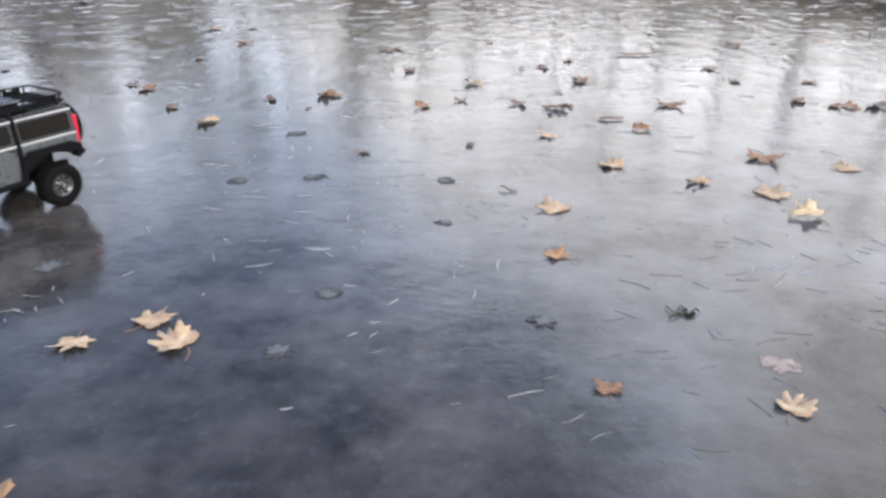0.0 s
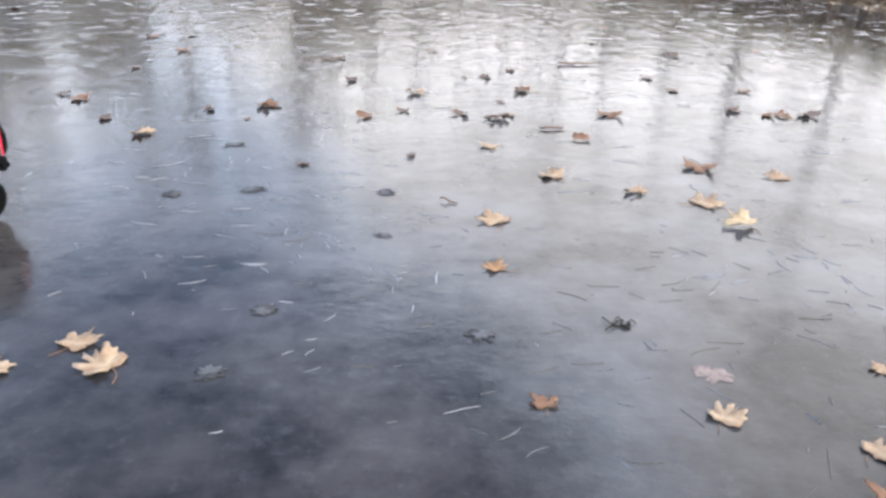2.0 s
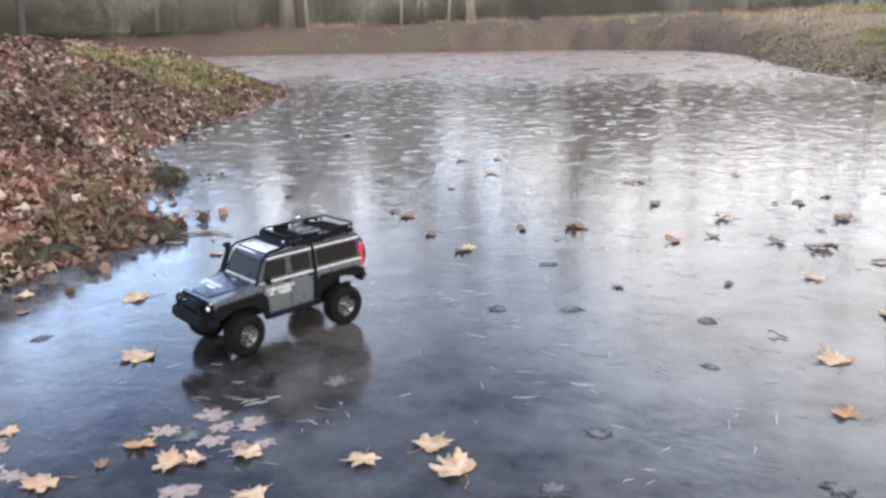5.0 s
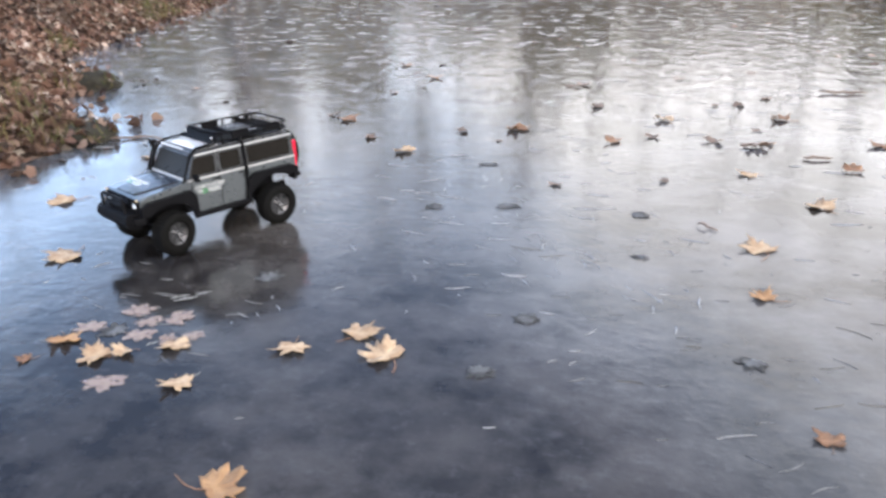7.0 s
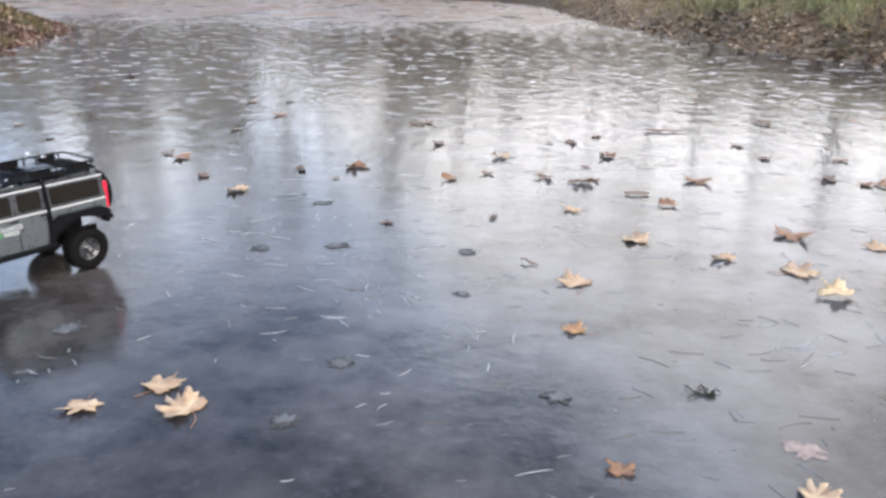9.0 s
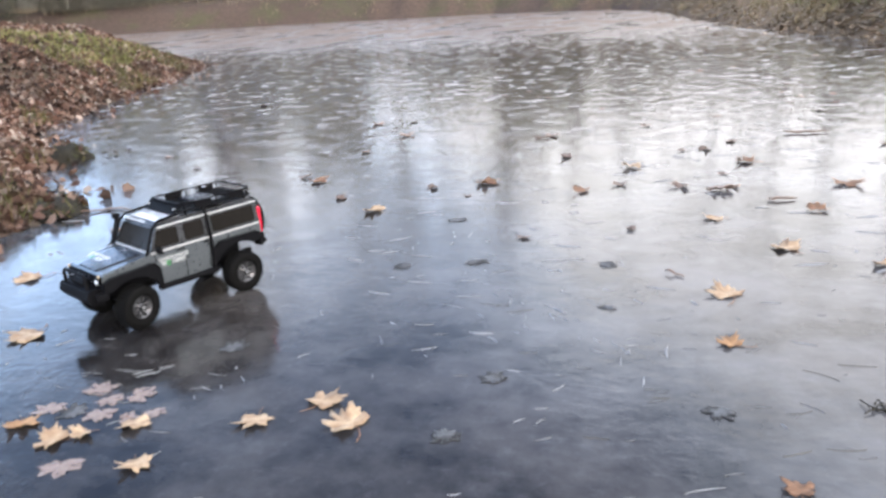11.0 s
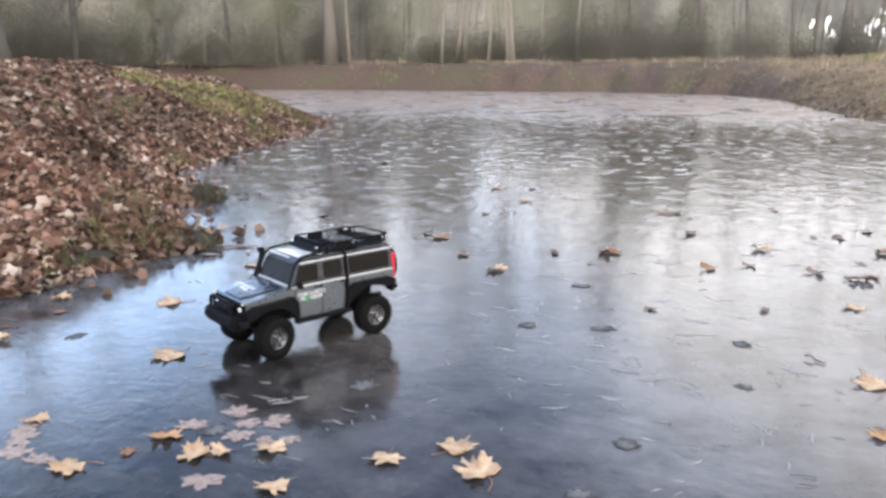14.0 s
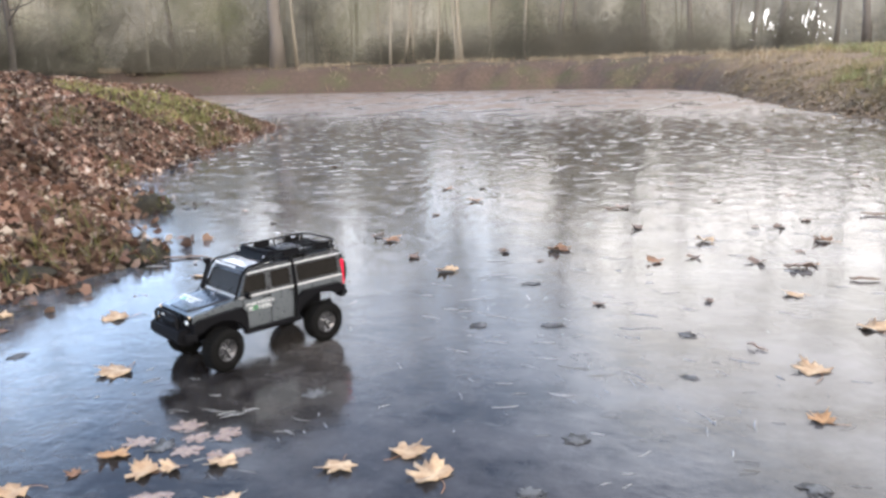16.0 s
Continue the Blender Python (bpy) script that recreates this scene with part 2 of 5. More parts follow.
def ground_material():
    m, n, l, p = nodes_of("earth")
    big = noise_node(n, l, 0.35, 5.0)
    small = noise_node(n, l, 9.0, 6.0, 0.65)
    col = mix_node(n, l, big, (0.088, 0.060, 0.047), (0.135, 0.095, 0.074))
    col = mix_node(n, l, ramp_node(n, l, small, [(0.4, (0, 0, 0)), (0.65, (0.7, 0.7, 0.7))]), col, (0.06, 0.045, 0.032))
    moss = noise_node(n, l, 0.8, 5.0, 0.6)
    col = mix_node(n, l, ramp_node(n, l, moss, [(0.5, (0, 0, 0)), (0.68, (0.55, 0.55, 0.55))]), col, (0.085, 0.095, 0.040))
    # thatch-coloured ground on the grassy bank, paled to stand for light on its slope
    at = n.new("ShaderNodeTexCoord")
    xyz = n.new("ShaderNodeSeparateXYZ")
    l.new(at.outputs["Object"], xyz.inputs["Vector"])
    bank_lift = mix_node(n, l, 1.0, mix_node(n, l, 1.0, range_node(n, l, xyz.outputs["X"], -0.5, 1.6, 0.0, 0.85), range_node(n, l, xyz.outputs["X"], 4.5, 8.0, 1.0, 0.0), "MULTIPLY"), range_node(n, l, noise_node(n, l, 3.0, 5.0, 0.65), 0.35, 0.5, 0.35, 1.0), "MULTIPLY")
    col = mix_node(n, l, bank_lift, col, mix_node(n, l, noise_node(n, l, 22.0, 4.0, 0.65), (0.17, 0.118, 0.080), (0.34, 0.25, 0.165)))
    l.new(col, p.inputs["Base Color"])
    p.inputs["Roughness"].default_value = 0.9
    p.inputs["Specular IOR Level"].default_value = 0.2
    l.new(bump_node(n, l, small, 0.6, 0.03), p.inputs["Normal"])
    return m


def leaf_material(name, light, dark, alpha=1.0):
    """Dry leaf: blotched, with darker spots, each one its own shade."""
    m, n, l, p = nodes_of(name)
    info = n.new("ShaderNodeObjectInfo")
    v = noise_node(n, l, 4.2, 5.0, 0.6)
    col = mix_node(n, l, ramp_node(n, l, v, [(0.42, (0, 0, 0)), (0.66, (0.9, 0.9, 0.9))]), light, dark)
    spot = noise_node(n, l, 22.0, 4.0)
    col = mix_node(n, l, ramp_node(n, l, spot, [(0.52, (0, 0, 0)), (0.70, (0.55, 0.55, 0.55))]), col, dark)
    shade = range_node(n, l, info.outputs["Random"], 0.0, 1.0, 0.0, 0.45)
    col = mix_node(n, l, shade, col, dark)
    l.new(col, p.inputs["Base Color"])
    p.inputs["Roughness"].default_value = 0.65
    p.inputs["Alpha"].default_value = alpha
    p.inputs["Specular IOR Level"].default_value = 0.35
    l.new(bump_node(n, l, noise_node(n, l, 90.0, 3.0), 0.4, 0.001), p.inputs["Normal"])
    return m


ICE = ice_material()
EARTH = ground_material()
FROST = surface("frost", (0.15, 0.155, 0.16), (0.36, 0.365, 0.37), 40.0, (0.8, 0.95), bump=0.5, spec=0.1)
MOSS = surface("moss", (0.022, 0.021, 0.017), (0.060, 0.055, 0.042), 14.0, (0.85, 0.95), bump=0.9, depth=0.02, spec=0.2)
STEM = surface("frozen_stem", (0.10, 0.095, 0.082), (0.19, 0.18, 0.155), 30.0, (0.8, 0.95), bump=0.4, spec=0.1)
SMEAR = surface("dull_frost", (0.17, 0.172, 0.178), (0.29, 0.292, 0.298), 30.0, (0.6, 0.9), bump=0.4, spec=0.15)
WHITE_FROST = surface("white_frost", (0.22, 0.225, 0.23), (0.42, 0.425, 0.43), 40.0, (0.8, 0.95), bump=0.5, spec=0.1)
FROST_DARK = surface("wet_scratch", (0.11, 0.112, 0.114), (0.22, 0.222, 0.225), 40.0, (0.7, 0.9), bump=0.5, spec=0.1)
TAN = leaf_material("tan_leaf", (0.56, 0.42, 0.275), (0.29, 0.18, 0.105))
ORANGE = leaf_material("orange_leaf", (0.48, 0.285, 0.14), (0.27, 0.145, 0.07))
YELLOW = leaf_material("yellow_leaf", (0.62, 0.48, 0.29), (0.38, 0.26, 0.14))
BROWN = leaf_material("brown_leaf", (0.30, 0.16, 0.09), (0.13, 0.07, 0.04))
DARK = leaf_material("dark_leaf", (0.21, 0.145, 0.115), (0.10, 0.072, 0.058))
SUNKEN = leaf_material("sunken_leaf", (0.09, 0.088, 0.085), (0.035, 0.035, 0.036), 0.8)
RIME_LEAF = leaf_material("rimed_leaf", (0.19, 0.192, 0.195), (0.085, 0.086, 0.088), 0.75)
PINK = leaf_material("frosted_leaf", (0.52, 0.42, 0.37), (0.30, 0.22, 0.19), 0.5)
LITTER = scatter_material("leaf_litter", [(0.0, (0.035, 0.024, 0.020)), (0.32, (0.13, 0.066, 0.049)), (0.62, (0.25, 0.142, 0.106)), (0.86, (0.37, 0.255, 0.21)), (1.0, (0.62, 0.53, 0.48))], patch=1.5, deep=0.48)
BANK_LITTER = scatter_material("ochre_litter", [(0.0, (0.19, 0.135, 0.10)), (0.3, (0.29, 0.20, 0.135)), (0.6, (0.38, 0.265, 0.165)), (0.85, (0.46, 0.335, 0.225)), (1.0, (0.64, 0.54, 0.46))], patch=1.3, mottle=0.25, deep=0.55)
OCHRE_GRASS = scatter_material("ochre_grass", [(0.0, (0.19, 0.14, 0.08)), (0.5, (0.30, 0.23, 0.13)), (1.0, (0.41, 0.33, 0.20))], patch=1.2, mottle=0.25, deep=0.6)
GRASS = scatter_material("grass", [(0.0, (0.10, 0.115, 0.035)), (0.5, (0.22, 0.235, 0.078)), (1.0, (0.44, 0.40, 0.17))])
GREEN_GRASS = scatter_material("fresh_grass", [(0.0, (0.14, 0.155, 0.065)), (0.5, (0.255, 0.265, 0.12)), (1.0, (0.43, 0.41, 0.23))], patch=0.8, mottle=0.2, deep=0.55)
DRY_GRASS = scatter_material("dry_grass", [(0.0, (0.16, 0.11, 0.07)), (0.5, (0.32, 0.25, 0.16)), (1.0, (0.50, 0.41, 0.28))])
BARK = surface("bark", (0.120, 0.102, 0.086), (0.175, 0.15, 0.126), 2.5, (0.8, 0.95), bump=0.8, depth=0.03)
DARK_BARK = surface("dark_bark", (0.045, 0.040, 0.036), (0.085, 0.075, 0.066), 2.5, (0.8, 0.95), bump=0.8, depth=0.03)
PALE_BARK = surface("pale_bark", (0.20, 0.175, 0.135), (0.29, 0.25, 0.195), 3.0, (0.7, 0.9), bump=0.6, depth=0.02)
# twig, foliage and thicket tones are paled: distance haze put into the colour
TWIG = scatter_material("twigs", [(0.0, (0.20, 0.18, 0.145)), (1.0, (0.29, 0.265, 0.215))], patch=0.22, mottle=0.1, deep=0.6, soft=True)
FOLIAGE = scatter_material("autumn_foliage", [(0.0, (0.22, 0.20, 0.145)), (0.5, (0.26, 0.235, 0.17)), (0.85, (0.29, 0.25, 0.18)), (1.0, (0.32, 0.26, 0.185))], patch=0.25, mottle=0.1, deep=0.6, soft=True)
THICKET = scatter_material("thicket", [(0.0, (0.31, 0.28, 0.232)), (0.5, (0.335, 0.305, 0.252)), (1.0, (0.36, 0.325, 0.27))], patch=0.26, mottle=0.05, deep=0.66, soft=True)
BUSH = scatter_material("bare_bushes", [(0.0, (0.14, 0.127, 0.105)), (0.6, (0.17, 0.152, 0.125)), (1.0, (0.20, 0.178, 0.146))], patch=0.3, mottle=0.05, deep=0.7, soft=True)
OCHRE_SHRUB = scatter_material("ochre_shrubs", [(0.0, (0.36, 0.315, 0.24)), (1.0, (0.41, 0.36, 0.275))], patch=0.5, mottle=0.05, deep=0.75, soft=True)
GREY_SHRUB = scatter_material("grey_shrubs", [(0.0, (0.20, 0.185, 0.16)), (1.0, (0.25, 0.23, 0.20))], patch=0.5, mottle=0.05, deep=0.7, soft=True)
OLIVE_SHRUB = scatter_material("olive_shrubs", [(0.0, (0.29, 0.28, 0.20)), (1.0, (0.345, 0.33, 0.245))], patch=0.5, mottle=0.05, deep=0.75, soft=True)
LATE_GREEN = scatter_material("late_green", [(0.0, (0.22, 0.23, 0.13)), (1.0, (0.28, 0.27, 0.16))], patch=0.3, mottle=0.1, deep=0.6, soft=True)
REED = scatter_material("bank_plants", [(0.0, (0.06, 0.07, 0.025)), (0.6, (0.12, 0.125, 0.04)), (1.0, (0.19, 0.14, 0.06))])

SILVER = surface("silver_paint", (0.145, 0.162, 0.172), (0.19, 0.208, 0.218), 14.0, (0.26, 0.36), metal=0.9, bump=0.03, coat=0.4)
ROOF_PALE = surface("pale_roof", (0.62, 0.64, 0.66), (0.70, 0.72, 0.74), 14.0, (0.15, 0.25), metal=0.1, bump=0.02, coat=0.5)
BLACK = surface("black_plastic", (0.004, 0.004, 0.005), (0.009, 0.009, 0.010), 40.0, (0.45, 0.65), bump=0.1, depth=0.0005, spec=0.06)
GLOSS_BLACK = surface("gloss_black", (0.010, 0.012, 0.019), (0.016, 0.019, 0.028), 20.0, (0.22, 0.32), bump=0.02, coat=0.12)
RUBBER = surface("rubber", (0.004, 0.004, 0.004), (0.010, 0.0098, 0.0095), 60.0, (0.7, 0.9), bump=0.4, depth=0.001, spec=0.05)
CHROME = surface("chrome", (0.55, 0.55, 0.56), (0.75, 0.75, 0.76), 60.0, (0.12, 0.25), metal=1.0, bump=0.05, depth=0.0005)
RIM = surface("rim_metal", (0.07, 0.07, 0.074), (0.15, 0.15, 0.157), 60.0, (0.3, 0.45), metal=1.0, bump=0.05, depth=0.0005)
GLASS = surface("tinted_glass", (0.012, 0.011, 0.010), (0.020, 0.018, 0.016), 6.0, (0.06, 0.12), bump=0.0, spec=0.04)
GRAPHITE = surface("graphite_paint", (0.040, 0.042, 0.045), (0.058, 0.060, 0.064), 14.0, (0.25, 0.35), metal=0.5, bump=0.03, coat=0.3)
# trim strips, brightened so the highlight along gutter and belt is in the colour
STRIP = surface("pale_strip", (0.46, 0.465, 0.46), (0.58, 0.585, 0.58), 30.0, (0.25, 0.4), metal=0.4, bump=0.02)
DECAL = surface("decal", (0.60, 0.62, 0.62), (0.72, 0.74, 0.74), 50.0, (0.4, 0.5), bump=0.0)
DECAL_GREEN = surface("green_decal", (0.05, 0.42, 0.10), (0.08, 0.55, 0.14), 50.0, (0.4, 0.5), bump=0.0)
RED_LAMP = emitter("red_lamp", (0.55, 0.012, 0.04), 0.12)
RED_GLOW = emitter("red_glow", (1.0, 0.05, 0.06), 3.0)
WHITE_GLOW = emitter("white_glow", (0.62, 0.66, 0.70), 0.25)


# ---------------------------------------------------------------- mesh helpers
def part(name, bm, material, parent=None, label="", smooth=False):
    me = bpy.data.meshes.new(name)
    bmesh.ops.recalc_face_normals(bm, faces=bm.faces)
    bm.to_mesh(me)
    bm.free()
    me.materials.append(material)
    if smooth:
        for f in me.polygons:
            f.use_smooth = True
    ob = new(name, me)
    if parent is not None:
        ob.parent = parent
    if label:
        ob["label"] = label
    return ob


def raw_mesh(name, verts, faces, material, smooth=False):
    me = bpy.data.meshes.new(name)
    me.from_pydata(verts, [], faces)
    me.materials.append(material)
    if smooth:
        me.polygons.foreach_set("use_smooth", [True] * len(me.polygons))
    me.update()
    return new(name, me)


def box(bm, c, s, bevel=0.0, turn=None):
    r = bmesh.ops.create_cube(bm, size=1.0)
    vs = r["verts"]
    bmesh.ops.scale(bm, vec=s, verts=vs)
    if bevel:
        es = list({e for v in vs for e in v.link_edges})
        b = bmesh.ops.bevel(bm, geom=es, offset=bevel, segments=2, affect="EDGES", profile=0.6)
        vs = list({v for f in b["faces"] for v in f.verts} | {v for v in vs if v.is_valid})
    if turn is not None:
        bmesh.ops.rotate(bm, cent=(0, 0, 0), matrix=Euler([radians(a) for a in turn]).to_matrix(), verts=vs)
    bmesh.ops.translate(bm, vec=c, verts=vs)
    return vs


def rod(bm, a, b, r0, r1=None, seg=8):
    a, b = Vector(a), Vector(b)
    r1 = r0 if r1 is None else r1
    d = b - a
    m = Matrix.Translation((a + b) / 2) @ d.to_track_quat("Z", "Y").to_matrix().to_4x4()
    return bmesh.ops.create_cone(bm, cap_ends=True, segments=seg, radius1=r0, radius2=r1, depth=d.length, matrix=m)["verts"]


def pipe(bm, pts, r, seg=8, taper=None):
    """A bent round bar through the points."""
    pts = [Vector(p) for p in pts]
    rings = []
    for i, p in enumerate(pts):
        d = (pts[min(i + 1, len(pts) - 1)] - pts[max(i - 1, 0)]).normalized()
        side = d.cross(Vector((0.13, 0.21, 0.97))).normalized()
        if side.length < 0.5:
            side = d.cross(Vector((1, 0, 0))).normalized()
        up = side.cross(d)
        q = r if taper is None else r * taper[i]
        rings.append([bm.verts.new(p + q * (math.cos(2 * math.pi * k / seg) * side + math.sin(2 * math.pi * k / seg) * up)) for k in range(seg)])
    for a, b in zip(rings, rings[1:]):
        for k in range(seg):
            bm.faces.new((a[k], a[(k + 1) % seg], b[(k + 1) % seg], b[k]))
    bm.faces.new(rings[0])
    bm.faces.new(rings[-1][::-1])


def slab(bm, outline, y0, y1):
    """An outline in x and z, as thick as from y0 to y1."""
    a = [bm.verts.new((x, y0, z)) for x, z in outline]
    b = [bm.verts.new((x, y1, z)) for x, z in outline]
    bm.faces.new(a)
    bm.faces.new(b[::-1])
    for i in range(len(a)):
        j = (i + 1) % len(a)
        bm.faces.new((a[i], b[i], b[j], a[j]))
    return a + b


def arc(cx, cz, r, a0, a1, n):
    return [(cx + r * math.cos(radians(a0 + (a1 - a0) * i / n)), cz + r * math.sin(radians(a0 + (a1 - a0) * i / n))) for i in range(n + 1)]


def lathe(bm, profile, seg):
    """A profile of radius and y, turned round the y axis."""
    rings = [[bm.verts.new((r * math.cos(2 * math.pi * k / seg), y, r * math.sin(2 * math.pi * k / seg))) for k in range(seg)] for r, y in profile]
    for a, b in zip(rings, rings[1:]):
        for k in range(seg):
            bm.faces.new((a[k], a[(k + 1) % seg], b[(k + 1) % seg], b[k]))
    return rings


# ---------------------------------------------------------------- ground and ice
SHORE = [(-2.36, 1.72), (-2.29, 1.98), (-2.27, 2.24), (-2.26, 2.40), (-2.22, 2.60), (-2.27, 2.82), (-2.54, 3.03), (-2.90, 3.30), (-2.98, 3.52), (-3.06, 3.74), (-3.38, 4.05), (-3.85, 4.5), (-4.18, 5.1),
         (-4.55, 6.2), (-4.98, 7.4), (-5.42, 9.0), (-5.95, 10.3), (-6.7, 11.2), (-9, 12.8), (-14, 15), (-21, 19), (-24, 24), (-20, 27.2), (-11, 27.6), (-5, 27.6), (-1.0, 25.6)]
SHORE += [(0.16, 23.0), (0.85, 19.5), (1.05, 16.6), (1.5, 14.2), (1.85, 12.9), (2.35, 10.8), (2.75, 9.6), (3.4, 8.7), (4.06, 7.5), (5.2, 6.3), (7.2, 4.8), (10, 2), (11, -3),
          (4, -4.5), (-1, -4), (-3.2, -2), (-3.7, 0.2), (-3.1, 1.2)]


def wobble(x, y):
    return (np.sin(3.1 * x + 1.3 * np.sin(2.3 * y)) * np.sin(2.7 * y + 1.7 * np.sin(1.9 * x)) + 0.5 * np.sin(7.3 * x + 2.1 * np.sin(6.1 * y)) * np.sin(6.7 * y + 1.1)) / 1.5


def shore_distance(x, y):
    """Metres from the shore line: plus on land, minus on the pond."""
    best = np.full(x.shape, 1e9)
    inside = np.zeros(x.shape, bool)
    for (x0, y0), (x1, y1) in zip(SHORE, SHORE[1:] + SHORE[:1]):
        dx, dy = x1 - x0, y1 - y0
        u = np.clip(((x - x0) * dx + (y - y0) * dy) / (dx * dx + dy * dy), 0, 1)
        best = np.minimum(best, np.hypot(x - x0 - u * dx, y - y0 - u * dy))
        if y0 != y1:
            inside ^= ((y0 > y) != (y1 > y)) & (x < dx * (y - y0) / dy + x0)
    ragged = 0.05 * wobble(2.1 * x + 0.7, 1.9 * y) + np.clip((y - 12) / 6, 0, 1) * 0.22 * wobble(0.7 * x, 0.45 * y + 1)
    return np.where(inside, -best, best) + ragged


def ground_height(x, y):
    d = shore_distance(x, y)
    left = np.interp(y, [1.2, 2.0, 2.7, 4, 6, 9, 11, 14, 20], [0.25, 0.45, 0.74, 0.90, 0.86, 0.70, 0.30, 0.45, 0.9])
    far = np.clip((y - 17) / 7, 0, 1)
    tall = np.where(x < -1.5, left, np.interp(y, [8, 13], [0.95, 0.82])) * (1 - far) + 1.03 * far
    run = np.where(x < -1.5, 0.85, 1.25) * (1 - far) + 0.75 * far
    land = tall * (1 - np.exp(-(np.maximum(d, 0) / run) ** np.where(x < -1.5, 1.3, 1.0))) + 0.055 * wobble(x, y) * np.clip(d * 2, 0, 1) + 0.02 * wobble(3.1 * x + 1, 3.3 * y) * np.clip(d * 3, 0, 1) + 0.012 * np.clip(d - 6, 0, 60)
    return np.where(d > 0, np.maximum(land, 0.004), np.maximum(-0.35, d * 0.25) - 0.01)


def stretch_axis(lo, hi, step, reach):
    mid = list(np.arange(lo, hi + step / 2, step))
    a, s = mid[-1], step
    out = []
    while a < reach:
        s *= 1.35
        a += s
        out.append(a)
    b, s = mid[0], step
    low = []
    while b > -reach:
        s *= 1.35
        b -= s
        low.append(b)
    return np.array(low[::-1] + mid + out)


def make_ground():
    gx = stretch_axis(-9.0, 6.0, 0.09, 900)
    gy = stretch_axis(-1.0, 30.0, 0.16, 900)
    X, Y = np.meshgrid(gx, gy)
    Z = ground_height(X, Y)
    w, h = len(gx), len(gy)
    verts = np.stack([X.ravel(), Y.ravel(), Z.ravel()], 1)
    i = (np.arange(h - 1)[:, None] * w + np.arange(w - 1)).ravel()
    faces = np.stack([i, i + 1, i + w + 1, i + w], 1)
    ob = raw_mesh("ground", verts.tolist(), faces.tolist(), EARTH, True)
    tagged(ob, "brown earth banks round a frozen pond", "ground", kind="structure")


make_ground()
ice = raw_mesh("ice", [(x, y, z) for z in (0, -0.03) for x, y in ((-30, -8), (16, -8), (16, 32), (-30, 32))],
               [(0, 1, 2, 3), (7, 6, 5, 4), (0, 4, 5, 1), (1, 5, 6, 2), (2, 6, 7, 3), (3, 7, 4, 0)], ICE)
tagged(ice, "grey mirror-smooth ice sheet covering the pond", "ice", kind="structure")


# ---------------------------------------------------------------- model off-road car
def words(text, size, material, name, parent, m, label=""):
    cu = bpy.data.curves.new(name, "FONT")
    cu.body = text
    cu.size = size
    cu.extrude = 0.0003
    cu.align_x = "CENTER"
    tmp = bpy.data.objects.new(name, cu)
    scene.collection.objects.link(tmp)
    me = bpy.data.meshes.new_from_object(tmp)
    bpy.data.objects.remove(tmp)
    bpy.data.curves.remove(cu)
    me.name = name
    me.materials.clear()
    me.materials.append(material)
    ob = new(name, me)
    ob.parent = parent
    ob.matrix_local = m
    if label:
        ob["label"] = label
    return ob


def slogan(parent, m, size):
    """Two lines of lettering, the O of the second one green."""
    words("UNBOUNDED", size * 0.82, DECAL, "lettering", parent, m @ pose(0, size * 0.85, 0), "white block lettering")
    words("PI", size, DECAL, "lettering", parent, m @ pose(-size * 1.75, 0, 0), "white block lettering")
    words("O", size, DECAL_GREEN, "letter", parent, m @ pose(-size * 0.98, 0, 0), "green letter")
    words("NEER", size, DECAL, "lettering", parent, m @ pose(size * 0.85, 0, 0), "white block lettering")


def wheel_proto(parent, name="wheel"):
    """Axis along y, hub face towards +y."""
    hub = new(name, None)
    hub.parent = parent
    hub.empty_display_size = 0.02
    bm = bmesh.new()
    R, W = 0.0555, 0.0235
    lathe(bm, [(0.030, -W * 0.8), (0.036, -W), (0.047, -W), (0.0535, -W * 0.86), (R, -W * 0.5), (R, W * 0.5), (0.0535, W * 0.86), (0.047, W), (0.036, W), (0.030, W * 0.8), (0.030, -W * 0.8)], 72)
    tread = [f for f in bm.faces if all(math.hypot(v.co.x, v.co.z) > R - 0.0004 for v in f.verts)] + [f for f in bm.faces if all(0.0530 < math.hypot(v.co.x, v.co.z) for v in f.verts) and any(math.hypot(v.co.x, v.co.z) < R - 0.0004 for v in f.verts)]
    tread = [f for f in tread if int(math.floor(math.atan2(f.calc_center_median().z, f.calc_center_median().x) / (2 * math.pi / 72) + 0.0)) % 2 == 0]
    ext = bmesh.ops.extrude_discrete_faces(bm, faces=tread)
    for f in ext["faces"]:
        for v in f.verts:
            q = math.hypot(v.co.x, v.co.z)
            v.co.x *= (q + 0.0035) / q
            v.co.z *= (q + 0.0035) / q
    part("tyre", bm, RUBBER, hub, "black lugged rubber tyre")
    bm = bmesh.new()
    lathe(bm, [(0.031, -W * 0.75), (0.031, W * 0.78), (0.0275, W * 0.80), (0.0265, W * 0.4), (0.012, W * 0.45), (0.011, W * 0.62), (0.0005, W * 0.64)], 32)
    for k in range(8):
        a = 2 * math.pi * k / 8
        rod(bm, (0.010 * math.cos(a), W * 0.55, 0.010 * math.sin(a)), (0.027 * math.cos(a), W * 0.62, 0.027 * math.sin(a)), 0.0034, 0.0026, 6)
    rim = part("rim", bm, RIM, hub, "dull silver spoked rim", True)
    bm = bmesh.new()
    rod(bm, (0, W * 0.55, 0), (0, W * 0.95, 0), 0.0062, 0.005, 6)
    part("hub_nut", bm, CHROME, hub)
    bm = bmesh.new()
    rod(bm, (0, W * 0.30, 0), (0, W * 0.36, 0), 0.0268, None, 24)
    part("rim_back", bm, BLACK, hub)
    return hub


def side_y(z):
    return 0.0925 - max(0.0, z - 0.198) / 0.087 * 0.010


